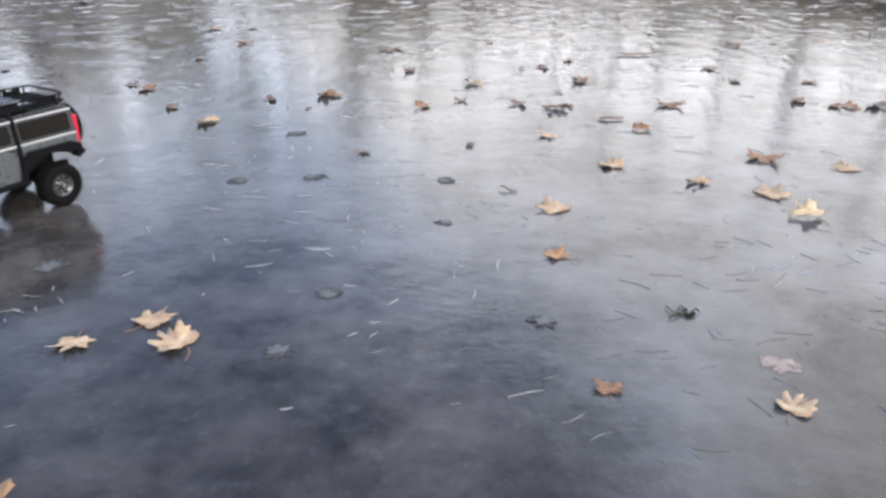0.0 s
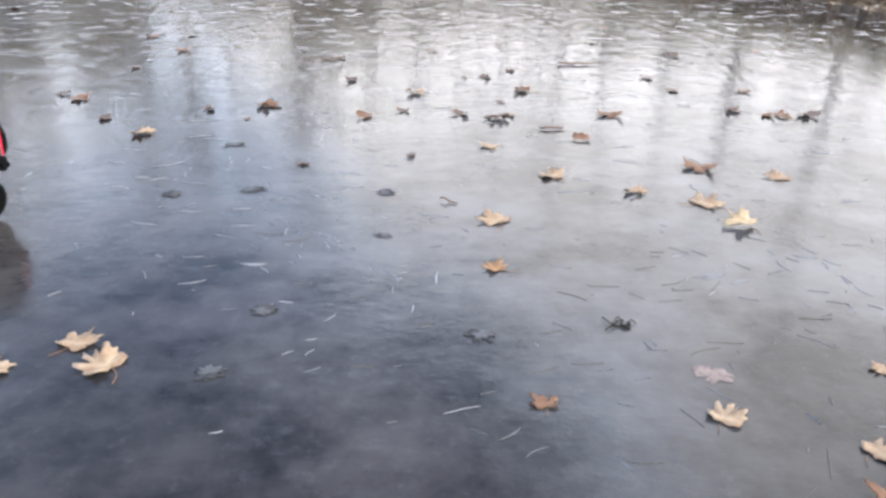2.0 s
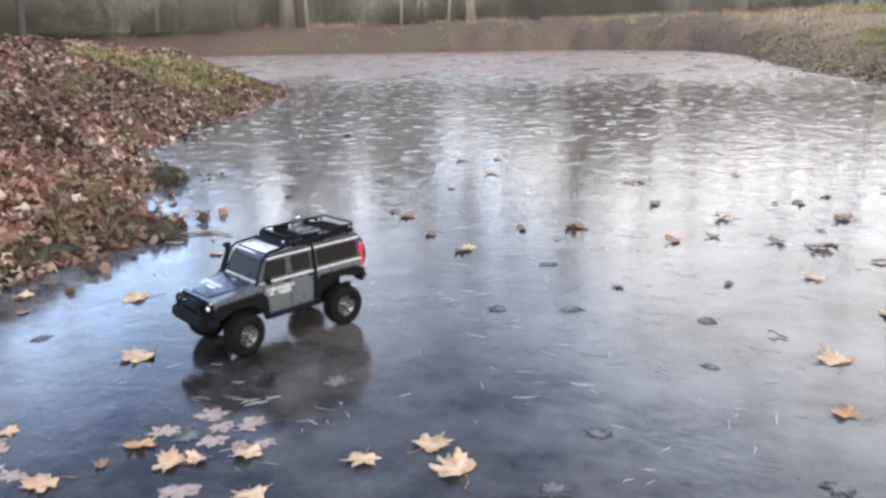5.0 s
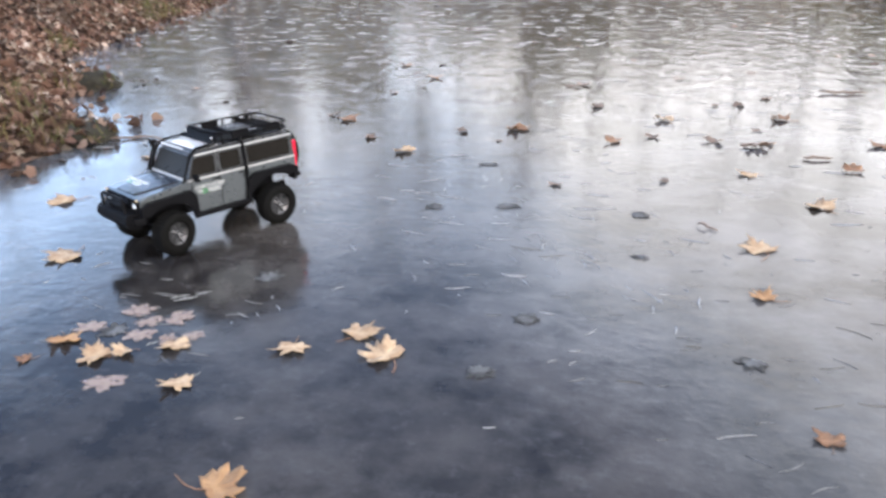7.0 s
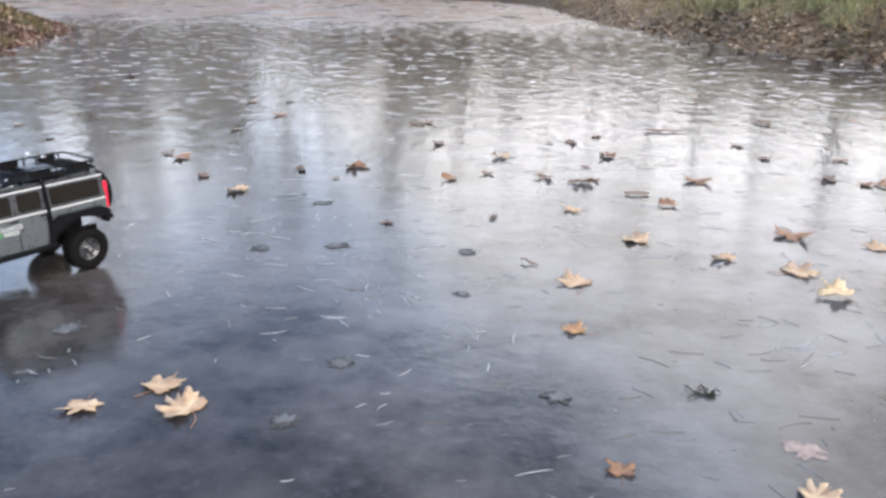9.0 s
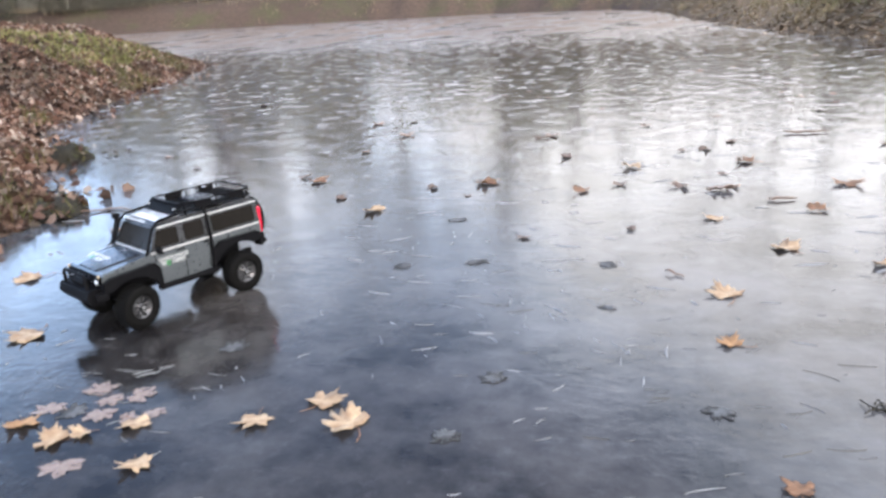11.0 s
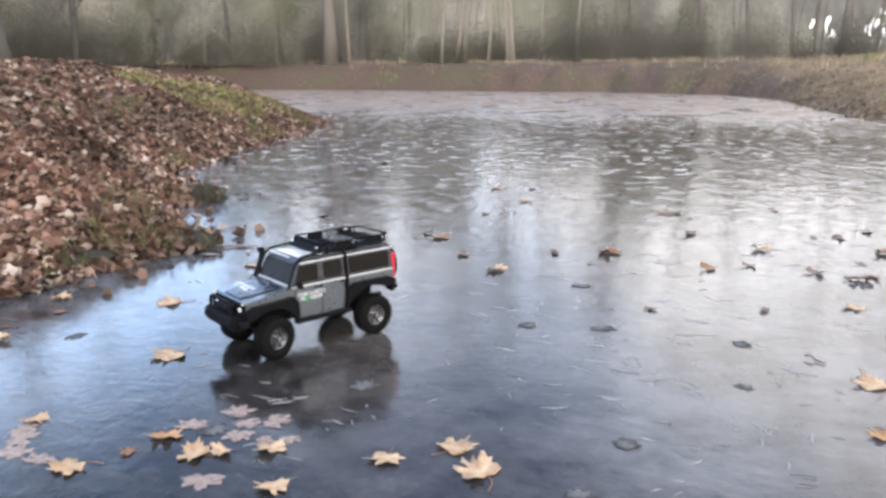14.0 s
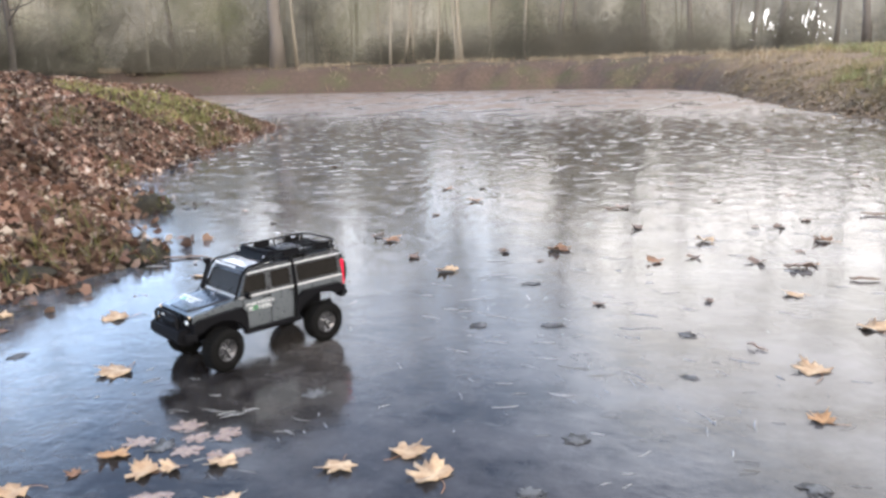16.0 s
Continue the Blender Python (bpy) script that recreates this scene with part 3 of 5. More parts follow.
def pane(bm, outline, side, lift=0.0012, thick=0.003):
    """A glazed panel let into a leaning car side."""
    a = [bm.verts.new((x, side * (side_y(z) + lift), z)) for x, z in outline]
    b = [bm.verts.new((x, side * (side_y(z) + lift - thick), z)) for x, z in outline]
    bm.faces.new(a)
    bm.faces.new(b[::-1])
    for i in range(len(a)):
        j = (i + 1) % len(a)
        bm.faces.new((a[i], b[i], b[j], a[j]))


def rounded(x0, x1, z0, z1, r, slant=0.0):
    pts = []
    for cx, cz, a in ((x1 - r, z0 + r, -90), (x1 - r, z1 - r, 0), (x0 + r, z1 - r, 90), (x0 + r, z0 + r, 180)):
        pts += arc(cx, cz, r, a, a + 90, 3)
    return [(x - slant * (z - z0) * (1 if x > (x0 + x1) / 2 else 0), z) for x, z in pts]


def clip_pin(parent, m):
    bm = bmesh.new()
    pts = [(0.010 + 0.006 * math.cos(a), 0.006 * math.sin(a), 0.004) for a in np.linspace(-2.6, 2.6, 12)]
    pipe(bm, [(-0.014, -0.002, 0.001)] + pts + [(-0.014, 0.003, 0.001)], 0.0008, 6)
    ob = part("body_clip", bm, CHROME, parent, "bent silver wire body clip", True)
    ob.matrix_local = m


def model_car():
    car = new("model_car", None)
    tagged(car, "silver and black radio-controlled off-road car model with roof rack", "toy car")
    # lower body with both wheel arches cut out
    bm = bmesh.new()
    outline = [(-0.247, 0.152), (-0.235, 0.142)] + arc(-0.162, 0.068, 0.088, 124, 18, 14) + [(-0.076, 0.092), (0.088, 0.092)] + arc(0.162, 0.068, 0.078, 162, 47, 14)
    outline += [(0.234, 0.125), (0.237, 0.168), (0.230, 0.177), (0.105, 0.194), (0.100, 0.198), (-0.247, 0.198)]
    vs = slab(bm, outline, -0.0925, 0.0925)
    bmesh.ops.bevel(bm, geom=[e for e in bm.edges if abs(e.verts[0].co.y - e.verts[1].co.y) < 1e-5 and e.verts[0].co.z > 0.165 and e.verts[1].co.z > 0.165], offset=0.004, segments=2, affect="EDGES")
    body = part("body", bm, SILVER, car, "silver painted body shell")
    # cabin
    bm = bmesh.new()
    slab(bm, [(-0.247, 0.198), (0.100, 0.198), (0.074, 0.270), (0.062, 0.280), (-0.232, 0.285), (-0.246, 0.274)], -1, 1)
    for v in bm.verts:
        v.co.y *= side_y(v.co.z)
    bmesh.ops.bevel(bm, geom=[e for e in bm.edges if e.verts[0].co.z > 0.26 and e.verts[1].co.z > 0.26], offset=0.007, segments=3, affect="EDGES")
    part("cabin", bm, GRAPHITE, car, "dark graphite cabin with tinted windows")
    for side in (1, -1):
        for x0, x1, slant in ((0.012, 0.086, 0.30), (-0.066, -0.006, 0.0), (-0.232, -0.092, 0.0)):
            bm = bmesh.new()
            pane(bm, rounded(x0, x1, 0.209, 0.262, 0.006, slant), side)
            part("side_window", bm, GLASS, car, "dark tinted window")
        # gutter, belt line, sill and door joints
        bm = bmesh.new()
        pipe(bm, [(-0.243, side * 0.0855, 0.2715), (0.0, side * 0.0855, 0.2712), (0.066, side * 0.0855, 0.2700)], 0.0026, 6)
        part("roof_gutter", bm, STRIP, car, "pale metal gutter strip")
        bm = bmesh.new()
        box(bm, (-0.073, side * 0.0935, 0.1975), (0.342, 0.004, 0.006), 0.0015)
        part("belt_strip", bm, STRIP, car, "pale strip below the windows")
        for x in (0.088, 0.002, -0.078):
            bm = bmesh.new()
            box(bm, (x, side * 0.0927, 0.146), (0.0018, 0.0012, 0.104))
            part("door_gap", bm, BLACK, car)
        for x in (0.014, -0.066):
            bm = bmesh.new()
            box(bm, (x, side * 0.0950, 0.186), (0.016, 0.004, 0.004), 0.001)
            part("door_handle", bm, BLACK, car, "black door handle")
        bm = bmesh.new()
        box(bm, (0.0, side * 0.0925, 0.086), (0.180, 0.020, 0.014), 0.004)
        part("rock_slider", bm, BLACK, car, "black side step bar")
        for cx in (0.162, -0.162):
            bm = bmesh.new()
            if cx > 0:
                outline = [(0.080, 0.094), (0.082, 0.150), (0.096, 0.170), (0.218, 0.162), (0.238, 0.150), (0.238, 0.122)] + arc(cx, 0.068, 0.0765, 45, 161, 14)
            else:
                outline = [(-0.249, 0.146), (-0.249, 0.160), (-0.226, 0.174), (-0.104, 0.174), (-0.080, 0.154), (-0.073, 0.094)] + arc(cx, 0.068, 0.0865, 18, 124, 14)
            slab(bm, outline, side * 0.086, side * 0.104)
            part("wheel_arch", bm, BLACK, car, "black plastic wheel arch flare")
        bm = bmesh.new()
        box(bm, (-0.241, side * 0.084, 0.134), (0.012, 0.034, 0.034), 0.003)
        part("mud_flap", bm, BLACK, car)
        bm = bmesh.new()
        slab(bm, [(0.075, 0.197), (0.086, 0.197), (0.086, 0.216), (0.079, 0.218)], side * 0.102, side * 0.120)
        pipe(bm, [(0.085, side * 0.092, 0.200), (0.082, side * 0.110, 0.205)], 0.002, 6)
        part("wing_mirror", bm, BLACK, car, "black wing mirror")
        # cage bars over the body
        bm = bmesh.new()
        pipe(bm, [(0.108, side * 0.090, 0.196), (0.079, side * 0.087, 0.274), (0.058, side * 0.083, 0.290), (-0.010, side * 0.080, 0.296)], 0.0042, 8)
        part("cage_bar", bm, BLACK, car, "black tube along the windscreen")
        bm = bmesh.new()
        pipe(bm, [(-0.080, side * 0.097, 0.096), (-0.080, side * 0.0975, 0.200), (-0.080, side * 0.089, 0.272), (-0.080, side * 0.078, 0.297)], 0.0046, 8)
        part("cage_bar", bm, BLACK, car, "black upright tube behind the doors")
        # lamps
        bm = bmesh.new()
        box(bm, (-0.250, side * 0.083, 0.205), (0.011, 0.015, 0.088), 0.002)
        part("tail_lamp", bm, RED_LAMP, car, "tall red tail lamp")
        bm = bmesh.new()
        box(bm, (-0.252, side * 0.083, 0.150), (0.010, 0.012, 0.012), 0.002)
        part("brake_lamp", bm, RED_GLOW, car, "small glowing red brake lamp")
        bm = bmesh.new()
        rod(bm, (0.236, side * 0.068, 0.152), (0.2405, side * 0.068, 0.152), 0.0155, None, 20)
        lens = part("headlamp", bm, BLACK, car, "round headlamp in a black ring")
        bm = bmesh.new()
        rod(bm, (0.2405, side * 0.068, 0.152), (0.2425, side * 0.068, 0.152), 0.0075, 0.006, 16)
        part("bulb", bm, WHITE_GLOW, lens, "lit white lamp")
        bm = bmesh.new()
        rod(bm, (0.238, side * 0.083, 0.172), (0.2405, side * 0.083, 0.172), 0.0045, None, 10)
        part("indicator", bm, YELLOW, car, "small amber indicator")
        # door lettering
        m = Matrix(((-side, 0, 0, 0.036), (0, 0, side, side * 0.0937), (0, 1, 0, 0.140), (0, 0, 0, 1)))
        slogan(car, m, 0.017)
    # bonnet panel, cowl and windscreen
    bm = bmesh.new()
    tilt = math.atan2(0.017, 0.125)
    a = [(0.228, -0.046, 0.1785), (0.228, 0.046, 0.1785), (0.112, 0.066, 0.1942), (0.112, -0.066, 0.1942)]
    low = [bm.verts.new((x, y, z - 0.002)) for x, y, z in a]
    top = [bm.verts.new((x, y, z + 0.003)) for x, y, z in a]
    bm.faces.new(low)
    bm.faces.new(top[::-1])
    for i in range(4):
        bm.faces.new((low[i], top[i], top[(i + 1) % 4], low[(i + 1) % 4]))
    bmesh.ops.bevel(bm, geom=[e for e in bm.edges if e.verts[0] in top and e.verts[1] in top], offset=0.0015, segments=2, affect="EDGES")
    bonnet = part("bonnet_panel", bm, GLOSS_BLACK, car, "glossy black bonnet panel")
    m = Matrix.Translation((0.208, 0, 0.1848)) @ Matrix.Rotation(tilt, 4, "Y") @ Matrix.Rotation(math.pi / 2, 4, "Z")
    slogan(bonnet, m, 0.019)
    for y in (0.036, -0.036):
        clip_pin(bonnet, Matrix.Translation((0.137, y, 0.195)) @ Matrix.Rotation(tilt, 4, "Y") @ Matrix.Rotation(0.7, 4, "Z"))
    bm = bmesh.new()
    a = [(0.0985, -0.078, 0.2055), (0.0985, 0.078, 0.2055), (0.0765, 0.072, 0.2665), (0.0765, -0.072, 0.2665)]
    low = [bm.verts.new((x - 0.003, y, z)) for x, y, z in a]
    top = [bm.verts.new((x + 0.0015, y, z)) for x, y, z in a]
    bm.faces.new(low)
    bm.faces.new(top[::-1])
    for i in range(4):
        bm.faces.new((low[i], top[i], top[(i + 1) % 4], low[(i + 1) % 4]))
    screen = part("windscreen", bm, GLASS, car, "dark tinted windscreen")
    bm = bmesh.new()
    for k in range(9):
        box(bm, (0, -0.050 + 0.0125 * k, 0), (0.0008, 0.009, 0.005))
    bar = part("lettering", bm, DECAL, screen, "row of pale bars of lettering")
    bar.matrix_local = Matrix.Translation((0.0804, 0, 0.2598)) @ Matrix.Rotation(-0.345, 4, "Y")
    bm = bmesh.new()
    box(bm, (0.1015, 0, 0.2005), (0.007, 0.172, 0.007), 0.002)
    part("screen_sill", bm, STRIP, car, "pale strip below the windscreen")
    for y in (-0.03, 0.03):
        bm = bmesh.new()
        pipe(bm, [(0.1015, y, 0.206), (0.096, y + 0.012, 0.216), (0.092, y + 0.022, 0.228)], 0.0011, 5)
        part("wiper", bm, BLACK, car)
    bm = bmesh.new()
    box(bm, (0.020, 0, 0.2845), (0.070, 0.136, 0.004), 0.0015, (0, 1.0, 0))
    part("roof_panel", bm, ROOF_PALE, car, "pale glossy front roof panel")
    # front and rear ends
    bm = bmesh.new()
    box(bm, (0.2375, 0, 0.150), (0.005, 0.088, 0.040), 0.001)
    part("grille", bm, BLACK, car, "black radiator grille")
    bm = bmesh.new()
    box(bm, (0.2362, 0, 0.148), (0.005, 0.180, 0.048), 0.0015)
    part("front_panel", bm, BLACK, car, "black front panel round the headlamps")
    for k in range(5):
        bm = bmesh.new()
        box(bm, (0.2405, 0, 0.135 + 0.0075 * k), (0.003, 0.080, 0.003))
        part("grille_bar", bm, GLOSS_BLACK, car)
    bm = bmesh.new()
    outline = [(0.232, 0.084), (0.266, 0.090), (0.276, 0.108), (0.272, 0.130), (0.262, 0.136), (0.232, 0.136)]
    slab(bm, outline, -0.080, 0.080)
    for s in (1, -1):
        box(bm, (0.240, s * 0.086, 0.112), (0.030, 0.032, 0.022), 0.004, (0, 0, s * -22))
    part("front_bumper", bm, BLACK, car, "heavy black front bumper")
    bm = bmesh.new()
    pipe(bm, [(0.262, -0.062, 0.122), (0.264, -0.058, 0.168), (0.263, -0.050, 0.176), (0.263, 0.050, 0.176), (0.264, 0.058, 0.168), (0.262, 0.062, 0.122)], 0.005, 8)
    part("bull_bar", bm, BLACK, car, "black bull bar hoop")
    bm = bmesh.new()
    rod(bm, (0.251, -0.034, 0.146), (0.251, 0.034, 0.146), 0.011, None, 14)
    part("winch", bm, BLACK, car, "black winch drum")
    bm = bmesh.new()
    box(bm, (-0.256, 0, 0.128), (0.022, 0.176, 0.018), 0.004)
    part("rear_bumper", bm, BLACK, car, "black rear bumper")
    bm = bmesh.new()
    a = rounded(-0.072, 0.072, 0.212, 0.266, 0.006)
    lo = [bm.verts.new((-0.2455, y, z)) for y, z in a]
    hi = [bm.verts.new((-0.2490, y, z)) for y, z in a]
    bm.faces.new(lo)
    bm.faces.new(hi[::-1])
    for i in range(len(a)):
        j = (i + 1) % len(a)
        bm.faces.new((lo[i], hi[i], hi[j], lo[j]))
    part("rear_window", bm, GLASS, car, "dark tinted window")
    bm = bmesh.new()
    pipe(bm, [(0.130, -0.098, 0.180), (0.104, -0.103, 0.200), (0.084, -0.100, 0.262), (0.082, -0.100, 0.280)], 0.0062, 10)
    box(bm, (0.084, -0.100, 0.284), (0.020, 0.014, 0.016), 0.004)
    part("snorkel", bm, BLACK, car, "black air intake snorkel")
    # chassis, axles, springs
    bm = bmesh.new()
    for s in (1, -1):
        box(bm, (0.0, s * 0.036, 0.088), (0.480, 0.012, 0.020), 0.002)
    box(bm, (0.0, 0, 0.082), (0.120, 0.080, 0.022), 0.004)
    box(bm, (0.015, 0, 0.128), (0.400, 0.130, 0.056), 0.004)
    part("chassis", bm, BLACK, car, "black chassis frame")
    for x in (0.162, -0.162):
        bm = bmesh.new()
        rod(bm, (x, -0.086, 0.058), (x, 0.086, 0.058), 0.0085, None, 12)
        bmesh.ops.create_uvsphere(bm, u_segments=14, v_segments=8, radius=0.019, matrix=Matrix.Translation((x, 0.02, 0.058)))
        part("axle", bm, BLACK, car, "black portal axle", True)
        for s in (1, -1):
            bm = bmesh.new()
            rod(bm, (x, s * 0.056, 0.062), (x - 0.012 * (1 if x > 0 else -1), s * 0.050, 0.130), 0.006, None, 10)
            part("shock_absorber", bm, CHROME, car, "silver coil shock absorber")
    # wheels
    proto = wheel_proto(car)
    first = True
    for x in (0.162, -0.162):
        for s in (1, -1):
            m = Matrix.Translation((x, s * 0.101, 0.0590)) @ Matrix.Rotation(radians(12 if x > 0 else 0), 4, "Z") @ Matrix.Rotation(0 if s > 0 else math.pi, 4, "Z") @ Matrix.Rotation(0.4 * x * 30, 4, "Y")
            if first:
                proto.matrix_basis = m
                first = False
            else:
                copy_thing(proto, m)
    spare = copy_thing(proto, Matrix.Translation((-0.274, -0.004, 0.178)) @ Matrix.Rotation(math.pi / 2, 4, "Z"))
    spare.name = "spare_wheel"
    # roof rack
    rack = new("roof_rack", None)
    rack.parent = car
    rack["label"] = "black steel roof rack with slats"
    x0, x1, hw, zb, zt = -0.240, -0.012, 0.078, 0.297, 0.320

    def hoop(z, r):
        pts = []
        for cx, cy, a in ((x1 - 0.014, hw - 0.014, 0), (x0 + 0.014, hw - 0.014, 90), (x0 + 0.014, -hw + 0.014, 180), (x1 - 0.014, -hw + 0.014, 270)):
            pts += [(px, py, z) for px, py in arc(cx, cy, 0.014, a, a + 90, 4)]
        b = bmesh.new()
        pipe(b, pts + [pts[0]], r, 8)
        return b

    part("rail", hoop(zt, 0.0032), BLACK, rack)
    part("rail", hoop(zb, 0.0036), BLACK, rack)
    for k in range(7):
        x = x0 + 0.014 + (x1 - x0 - 0.028) * k / 6
        for s in (1, -1):
            bm = bmesh.new()
            rod(bm, (x, s * hw, zb), (x, s * hw, zt), 0.0024, None, 6)
            part("post", bm, BLACK, rack)
    for s in (1, -1):
        for x in (x0 + 0.05, x0 + 0.155):
            bm = bmesh.new()
            box(bm, (x, s * hw, (zb + zt) / 2), (0.050, 0.003, zt - zb), 0.001)
            part("side_plate", bm, BLACK, rack)
        for x in (x0 + 0.02, x1 - 0.02):
            bm = bmesh.new()
            rod(bm, (x, s * 0.068, 0.283), (x, s * 0.070, zb), 0.004, None, 8)
            part("foot", bm, BLACK, rack)
    for k in range(9):
        y = -0.066 + 0.0165 * k
        bm = bmesh.new()
        box(bm, ((x0 + x1) / 2, y, zb), (x1 - x0 - 0.006, 0.0065, 0.004), 0.001)
        part("slat", bm, BLACK, rack)
    bm = bmesh.new()
    box(bm, (x0 + 0.115, 0, zb + 0.003), (0.080, 0.128, 0.005), 0.0015)
    plate = part("cargo_plate", bm, BLACK, rack, "flat black plate on the slats")
    for s in (1, -1):
        bm = bmesh.new()
        box(bm, (x0 + 0.115, s * 0.033, zb + 0.0066), (0.062, 0.048, 0.0025), 0.001)
        part("plate_panel", bm, GLOSS_BLACK, plate)
        clip_pin(plate, Matrix.Translation((x0 + 0.115, s * 0.036, zb + 0.009)) @ Matrix.Rotation(0.5, 4, "Z"))
    bm = bmesh.new()
    box(bm, (x1 + 0.006, 0, 0.307), (0.042, 0.152, 0.005), 0.0015, (0, 38, 0))
    part("visor", bm, BLACK, rack, "slanted black plate across the rack's front")
    for s in (1, -1):
        bm = bmesh.new()
        box(bm, (x1 + 0.011, s * 0.066, 0.3070), (0.005, 0.005, 0.004), 0.001)
        part("spot_lamp", bm, DECAL, rack, "small white spot lamp")
    return car


def settle(car, low, k):
    """Sets the body shell a little lower on its springs, wheels left where they are."""
    for ob in car.children_recursive:
        if ob.type != "MESH" or "wheel" in ob.parent.name:
            continue
        loc = ob.matrix_local.translation
        if loc.length > 1e-6:
            ob.matrix_local = Matrix.Translation((0, 0, low + (loc.z - low) * k - loc.z)) @ ob.matrix_local
            continue
        for v in ob.data.vertices:
            if v.co.z > low:
                v.co.z = low + (v.co.z - low) * k


car = model_car()
settle(car, 0.095, 0.85)
car.matrix_world = pose(-1.150, 1.884, 0.0, 0, 0, -117.5)


# ---------------------------------------------------------------- leaves lying on the ice
LOBES = [(90, 1.0), (82, 0.80), (76, 0.84), (69, 0.60), (62, 0.60), (52, 0.88), (42, 0.96), (35, 0.78), (27, 0.76), (19, 0.56), (8, 0.66), (-6, 0.76), (-18, 0.58), (-32, 0.52), (-54, 0.44), (-76, 0.26)]


def leaf_mesh(name, material, rng, curl, flat=False):
    """A five-lobed leaf, one unit wide or so, bent and a millimetre or two thick, lying on z = 0."""
    pts = [(a + rng.uniform(-4, 4), r * rng.uniform(0.78, 1.15)) for a, r in LOBES]
    pts += [(180 - a + rng.uniform(-4, 4), r * rng.uniform(0.78, 1.15)) for a, r in LOBES[1:][::-1]]
    ph, amp, fold = rng.uniform(0, 6.3), rng.uniform(0.5, 1.0) * curl, rng.uniform(-0.3, 0.9) * curl
    ph2, ph3 = rng.uniform(0, 6.3), rng.uniform(0, 6.3)

    def lift(x, y):
        r = math.hypot(x, y)
        a = math.atan2(y, x)
        return amp * r * r * (0.55 + 0.6 * math.sin(2 * a + ph) + 0.40 * math.sin(5 * a + ph2) + 0.22 * math.sin(11 * a + ph3)) + 0.10 * amp * math.sin(9 * x + ph3) * math.sin(8 * y + ph) + fold * abs(x) ** 1.5

    n = len(pts)
    rings = [[(0.0, 0.0)]]
    for f in (0.45, 0.75, 1.0):
        rings.append([(0.55 * r * f * math.cos(radians(a)), 0.55 * r * f * math.sin(radians(a))) for a, r in pts])
    flat_pts = [p for ring in rings for p in ring]
    zs = [lift(x * 1.8, y * 1.8) for x, y in flat_pts]
    low = min(zs) if not flat else 0.0
    zs = [z - low for z in zs] if not flat else [0.004 * k for k in zs]
    thick = 0.014
    verts = [(x, y, z + thick) for (x, y), z in zip(flat_pts, zs)] + [(x, y, z) for (x, y), z in zip(flat_pts, zs)]
    m = len(flat_pts)
    faces = []
    for o, flip in ((0, False), (m, True)):
        fs = []
        for k in range(n):
            j = (k + 1) % n
            fs.append((o, o + 1 + k, o + 1 + j))
            for q in (0, 1):
                a0 = o + 1 + q * n
                fs.append((a0 + k, a0 + n + k, a0 + n + j, a0 + j))
        faces += [f[::-1] for f in fs] if flip else fs
    e = 1 + 2 * n
    for k in range(n):
        j = (k + 1) % n
        faces.append((e + k, m + e + k, m + e + j, e + j))
    me = bpy.data.meshes.new(name)
    me.from_pydata(verts, [], faces)
    me.materials.append(material)
    me.polygons.foreach_set("use_smooth", [True] * len(me.polygons))
    me.update()
    return me


KINDS = {
    "T": ("maple_leaf", TAN, 0.23, "dry tan maple leaf lying on the ice"),
    "O": ("maple_leaf", ORANGE, 0.23, "dry orange maple leaf lying on the ice"),
    "Y": ("maple_leaf", YELLOW, 0.23, "pale yellow maple leaf lying on the ice"),
    "B": ("curled_leaf", BROWN, 0.25, "curled reddish-brown dead leaf on the ice"),
    "D": ("curled_leaf", DARK, 0.22, "shrivelled dark brown leaf frozen to the ice"),
    "G": ("sunken_leaf", SUNKEN, 0.02, "dark grey leaf frozen into the ice surface"),
    "P": ("sunken_leaf", PINK, 0.02, "pale pinkish leaf frozen into the ice surface"),
}
LEAF_RNG = random.Random(11)
PROTOS = {}
CAPS = [leaf_mesh("frost_cap", RIME_LEAF, random.Random(60 + k), 0.02, True) for k in range(4)]
for key, (nm, mat, curl, label) in KINDS.items():
    PROTOS[key] = [leaf_mesh(nm, mat, LEAF_RNG, curl, key in "GP") for _ in range(8)]


def lay(kind, *spots):
    """Leaves of one kind: x, y and width of each."""
    nm, mat, curl, label = KINDS[kind]
    for x, y, w in spots:
        ob = new(nm, LEAF_RNG.choice(PROTOS[kind]))
        z = LEAF_RNG.uniform(0.0006, 0.0024) if kind in "GP" else 0.001
        ob.matrix_world = pose(x, y, z, 0, 0, LEAF_RNG.uniform(0, 360)) @ Matrix.Diagonal((w * LEAF_RNG.uniform(1.0, 1.15), w * LEAF_RNG.uniform(0.9, 1.1), w if kind not in "GP" else 0.02, 1))
        tagged(ob, label, "leaf", "leaves on the ice")
        if kind == "G":
            cap = new("frost_cap", LEAF_RNG.choice(CAPS))
            cap.parent = ob
            cap.matrix_local = pose(0.03, 0.02, 0.03, 0, 0, LEAF_RNG.uniform(0, 360)) @ Matrix.Diagonal((0.74, 0.70, 1, 1))
            cap["label"] = "pale frost filling the leaf"
        if kind in "TOYB":
            bm = bmesh.new()
            a = LEAF_RNG.uniform(-0.25, 0.25)
            pipe(bm, [(0, -0.08, 0.03), (a * 0.3, -0.26, 0.025), (a, -0.40, 0.03), (a * 2.2, -0.50, 0.02)], 0.009, 5)
            part("stalk", bm, BROWN, ob)


lay("T", (-0.61, 1.30, 0.083), (-0.50, 1.38, 0.090), (-0.41, 1.31, 0.103), (-0.97, 1.17, 0.087), (-0.93, 1.20, 0.055), (-0.85, 1.25, 0.075))
